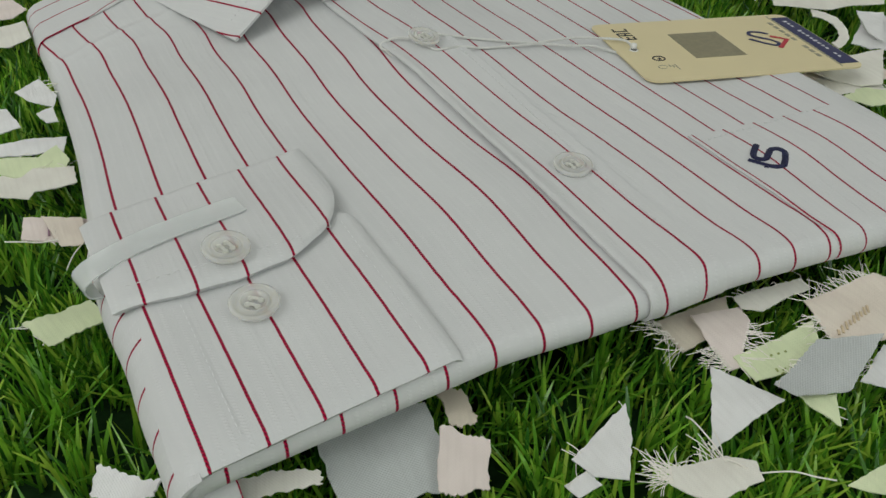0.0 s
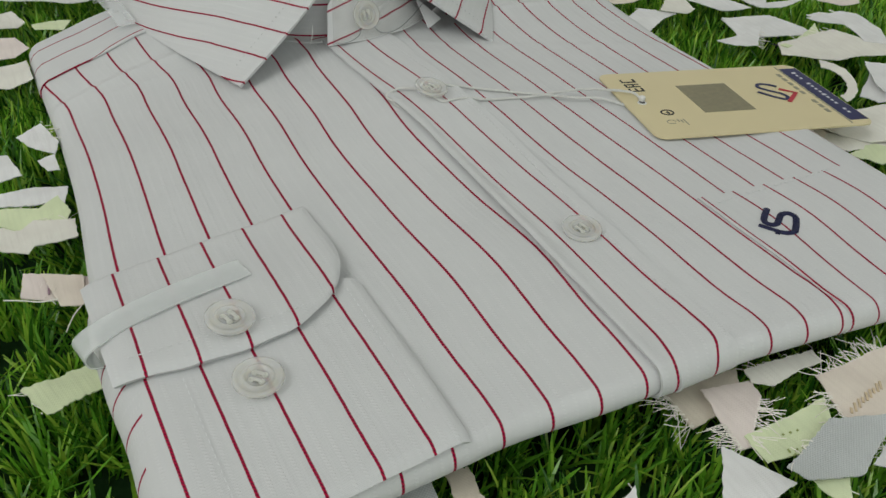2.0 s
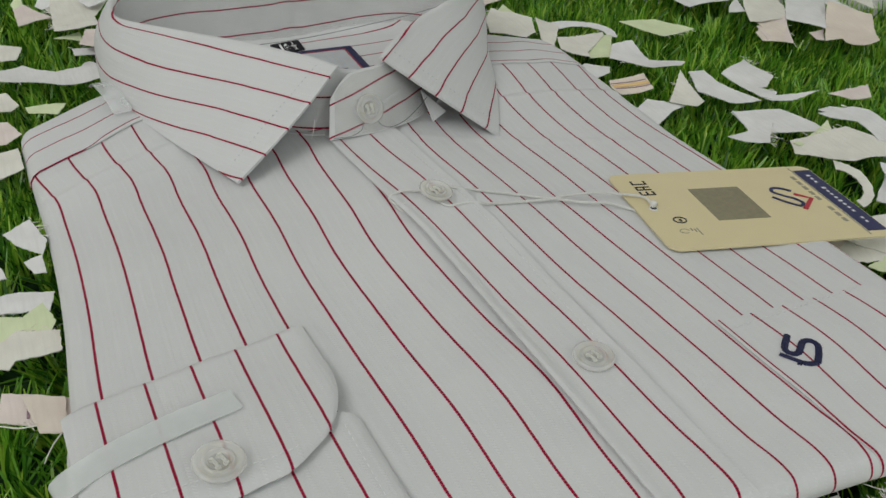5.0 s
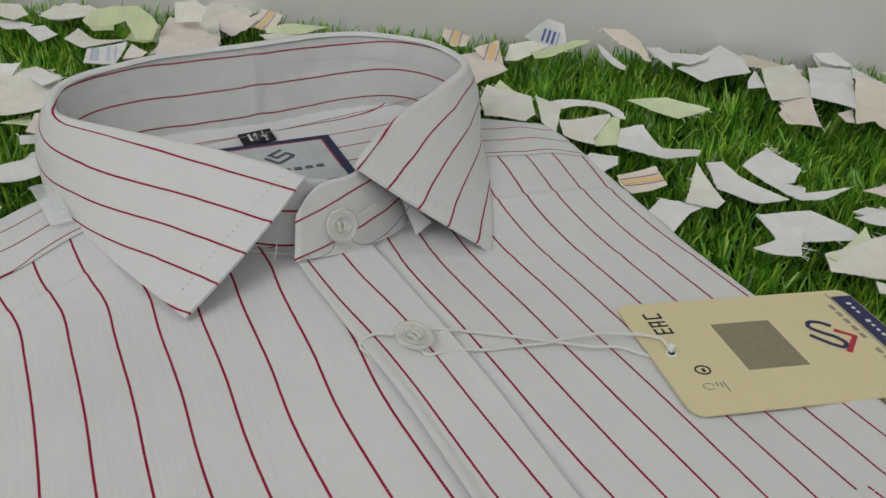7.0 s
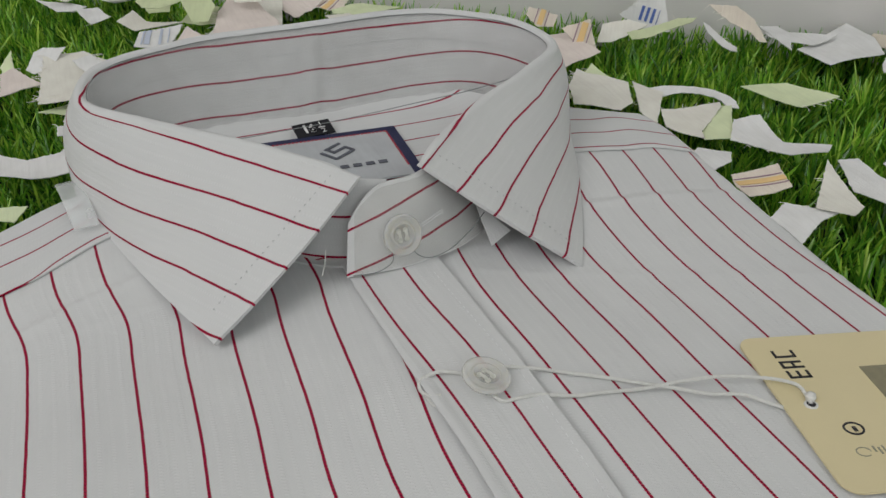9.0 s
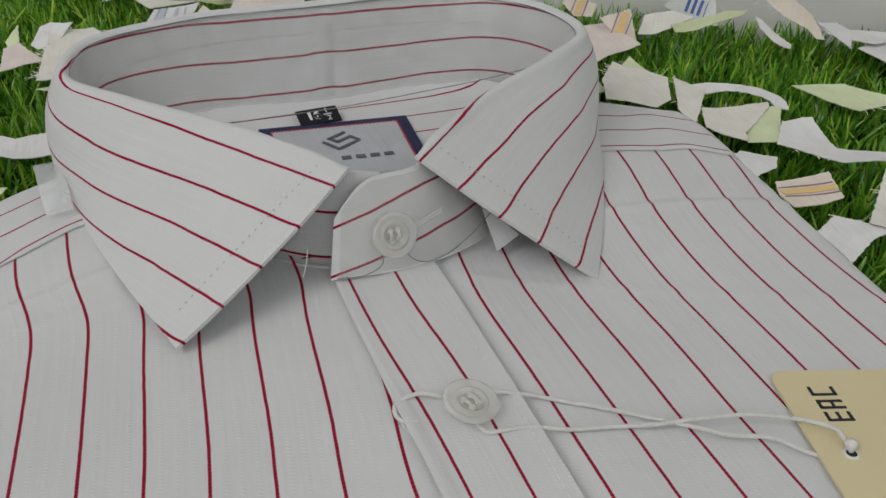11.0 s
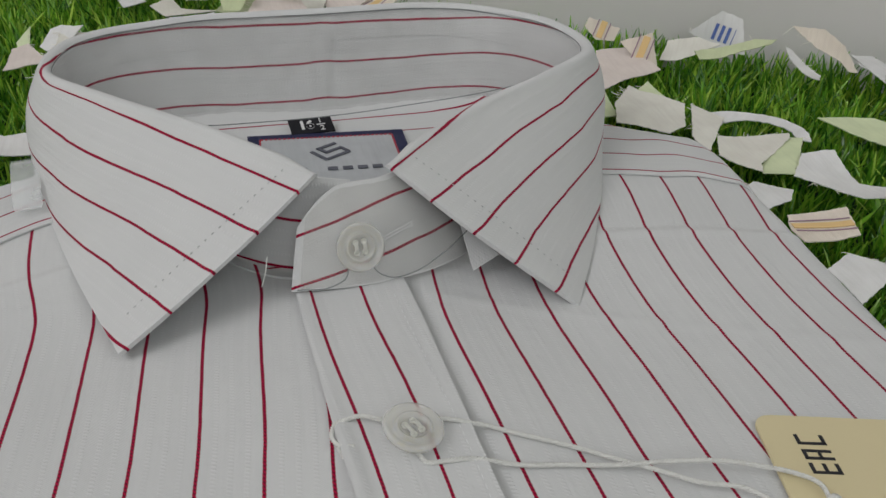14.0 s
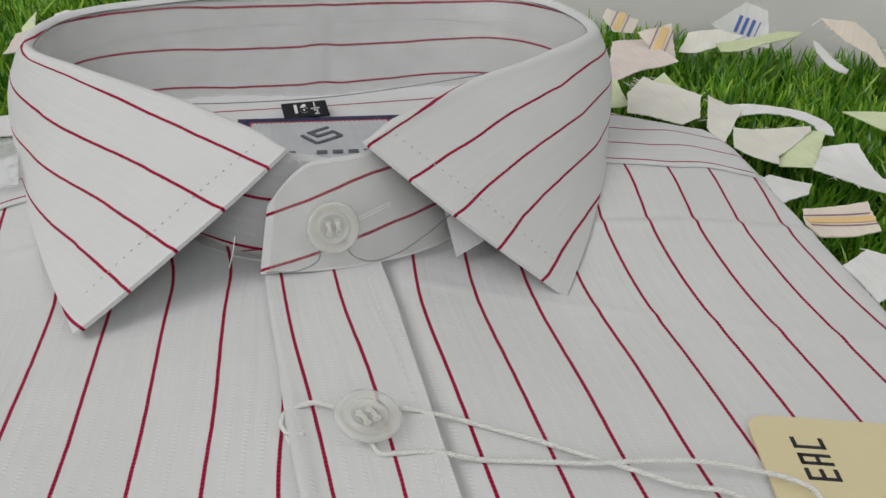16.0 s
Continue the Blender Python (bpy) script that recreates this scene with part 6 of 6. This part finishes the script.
patch("sage", 0.1230, 0.6124, 0.0360, [(-19.1, 4.6), (-8.2, 8.8), (6.5, 9.5), (15.5, 4.3), (20.6, -1.1), (17.6, -9.2), (7.9, -9.5), (11.4, -1.0), (5.8, 3.5), (-7.1, 2.3), (-9.3, -4.4), (-19.0, -5.3), (-22.8, -2.4)], 50)
patch("cream", 0.0997, 0.6639, 0.0270, [(-16.6, -0.5), (-11.3, -7.6), (5.1, -13.6), (17.0, 0.1), (13.7, 10.1), (-7.1, 12.1)])
patch("cream", 0.0699, 0.6782, 0.0270, [(-7.5, -7.2), (-0.6, -14.8), (7.9, -7.5), (5.3, 11.8), (-5.1, 18.8)])
patch("cream", 0.1587, 0.6062, 0.0400, [(-8.2, -7.2), (6.5, -5.9), (9.7, 2.4), (1.6, 6.6), (-9.6, 4.0)], 55)
patch("pink", 0.1498, 0.5898, 0.0290, [(-19.4, -16.1), (-13.5, -22.6), (13.4, -24.2), (17.7, -3.0), (13.3, 23.0), (-0.9, 31.2), (-9.1, 16.5)], fray=20)
patch("white", 0.0736, 0.5617, 0.0300, [(-7.1, 5.3), (-2.1, -8.1), (7.8, -6.7), (1.5, 9.8)])
patch("pink", 0.0650, 0.5101, 0.0275, [(-6.8, -1.3), (-1.9, -10.0), (3.6, -13.5), (6.3, 12.2), (-1.0, 13.7)])
patch("cream", 0.0658, 0.5539, 0.0268, [(-16.3, -22.6), (-4.6, -27.3), (5.3, -27.9), (6.7, -7.5), (15.9, 11.5), (8.2, 24.8), (-2.5, 26.5), (-11.5, 30.0)], fray=24)
patch("cream", 0.3446, 0.2715, 0.0262, [(-27.6, 5.0), (-16.9, -4.2), (-8.2, -10.3), (2.0, -10.4), (19.1, -15.8), (27.9, -8.2), (19.2, 0.4), (13.5, 15.1), (-7.0, 14.4), (-20.1, 15.4)], fray=14)
patch("white", 0.3689, 0.2858, 0.0275, [(-9.9, 9.9), (-2.4, 1.6), (-7.7, -15.7), (1.3, -22.0), (10.5, -9.1), (12.7, 7.9), (7.8, 13.7), (-11.9, 16.0)], fray=8)
scrap("arc", "cream", 0.3190, 0.2470, -118, 0.0270, 0.0085, 0, 0.005)
patch("white", 0.3429, 0.2433, 0.0250, [(-7.7, -4.2), (-10.4, -14.8), (14.6, 6.8), (4.5, 13.5)])
patch("cream", 0.3041, 0.2164, 0.0245, [(-18.4, 5.1), (-8.0, -10.1), (-0.9, -13.4), (23.5, 7.6), (5.2, 12.2)], fray=6)
patch("peach", 0.0068, 0.2466, 0.0254, [(-3.8, -5.0), (2.1, -8.0), (3.7, -4.4), (4.5, 7.3), (-6.6, 10.1)], fray=5)


def on_scrap(ob, name, x, y, w, h, turn, mat, label=""):
    """A small printed or sewn dash on a flat scrap, at a place of the plan."""
    at = Vector((x, y, 0)) - ob.matrix_world.translation
    near = min((v.co for v in ob.data.vertices), key=lambda c: (c.x - at.x) ** 2 + (c.y - at.y) ** 2 - c.z * 0.001)
    return bar(name, 0, 0, w, h, 0, 0.0003, mat, ob, Matrix.Translation((at.x, at.y, near.z + 0.0001)) @ pose(0, 0, 0, 0, 0, turn), label)


OLIVE_PRINT = plain("olive_print", (0.30, 0.36, 0.12), 0.7, 0.2)
TAN_YARN = plain("tan_yarn", (0.62, 0.50, 0.34), 0.8, 0.2, 0.15, 700.0, 0.4)
for i in range(3):
    for j in range(3):
        on_scrap(printed, "printed_dash", 0.1550 + 0.0019 * i + 0.0002 * j, 0.1062 - 0.0017 * j - 0.0006 * i, 0.0011, 0.0004, 10 if (i + j) % 2 else 75, OLIVE_PRINT)
for i in range(3):
    on_scrap(printed, "printed_dot", 0.1580 + 0.0022 * i, 0.1112 - 0.0003 * i, 0.0005, 0.0005, 0, OLIVE_PRINT)
for i in range(9):
    on_scrap(stitched, "sewn_bar", 0.1790 + 0.0018 * i, 0.1085 + 0.0004 * i, 0.0006, 0.0030 if i % 3 else 0.0019, -38, TAN_YARN)
on_scrap(marked, "sewn_bar", 0.0014, 0.2545, 0.0006, 0.0090, -8, PURPLE_YARN)
for i, turn in enumerate((20, 65, 20)):
    on_scrap(torn, "printed_stroke", 0.3258 + 0.0018 * i, 0.2898 - 0.0012 * i, 0.0008, 0.0040, turn, INK)


def loose_thread(pts):
    ob = tube("loose_thread", curve_points(pts, 50), 0.00022, FRAY, None, "", 6)
    tagged(ob, "loose white cotton thread lying on the turf", "thread", "loose threads on the turf")


loose_thread([(-0.0114, 0.2522, 0.0246), (-0.0066, 0.2492, 0.0250), (-0.0016, 0.2455, 0.0256), (0.0028, 0.2439, 0.0262)])
loose_thread([(0.0089, 0.2396, 0.0256), (0.0055, 0.2360, 0.0250), (0.0024, 0.2311, 0.0240)])
loose_thread([(0.1222, 0.0900, 0.0262), (0.1239, 0.0886, 0.0258), (0.1276, 0.0840, 0.0246), (0.1318, 0.0822, 0.0244), (0.1352, 0.0802, 0.0247), (0.1385, 0.0765, 0.0250), (0.1412, 0.0735, 0.0256)])
loose_thread([(0.1246, 0.1050, 0.0240), (0.1242, 0.1032, 0.0252), (0.1234, 0.0965, 0.0262), (0.1223, 0.0889, 0.0262)])
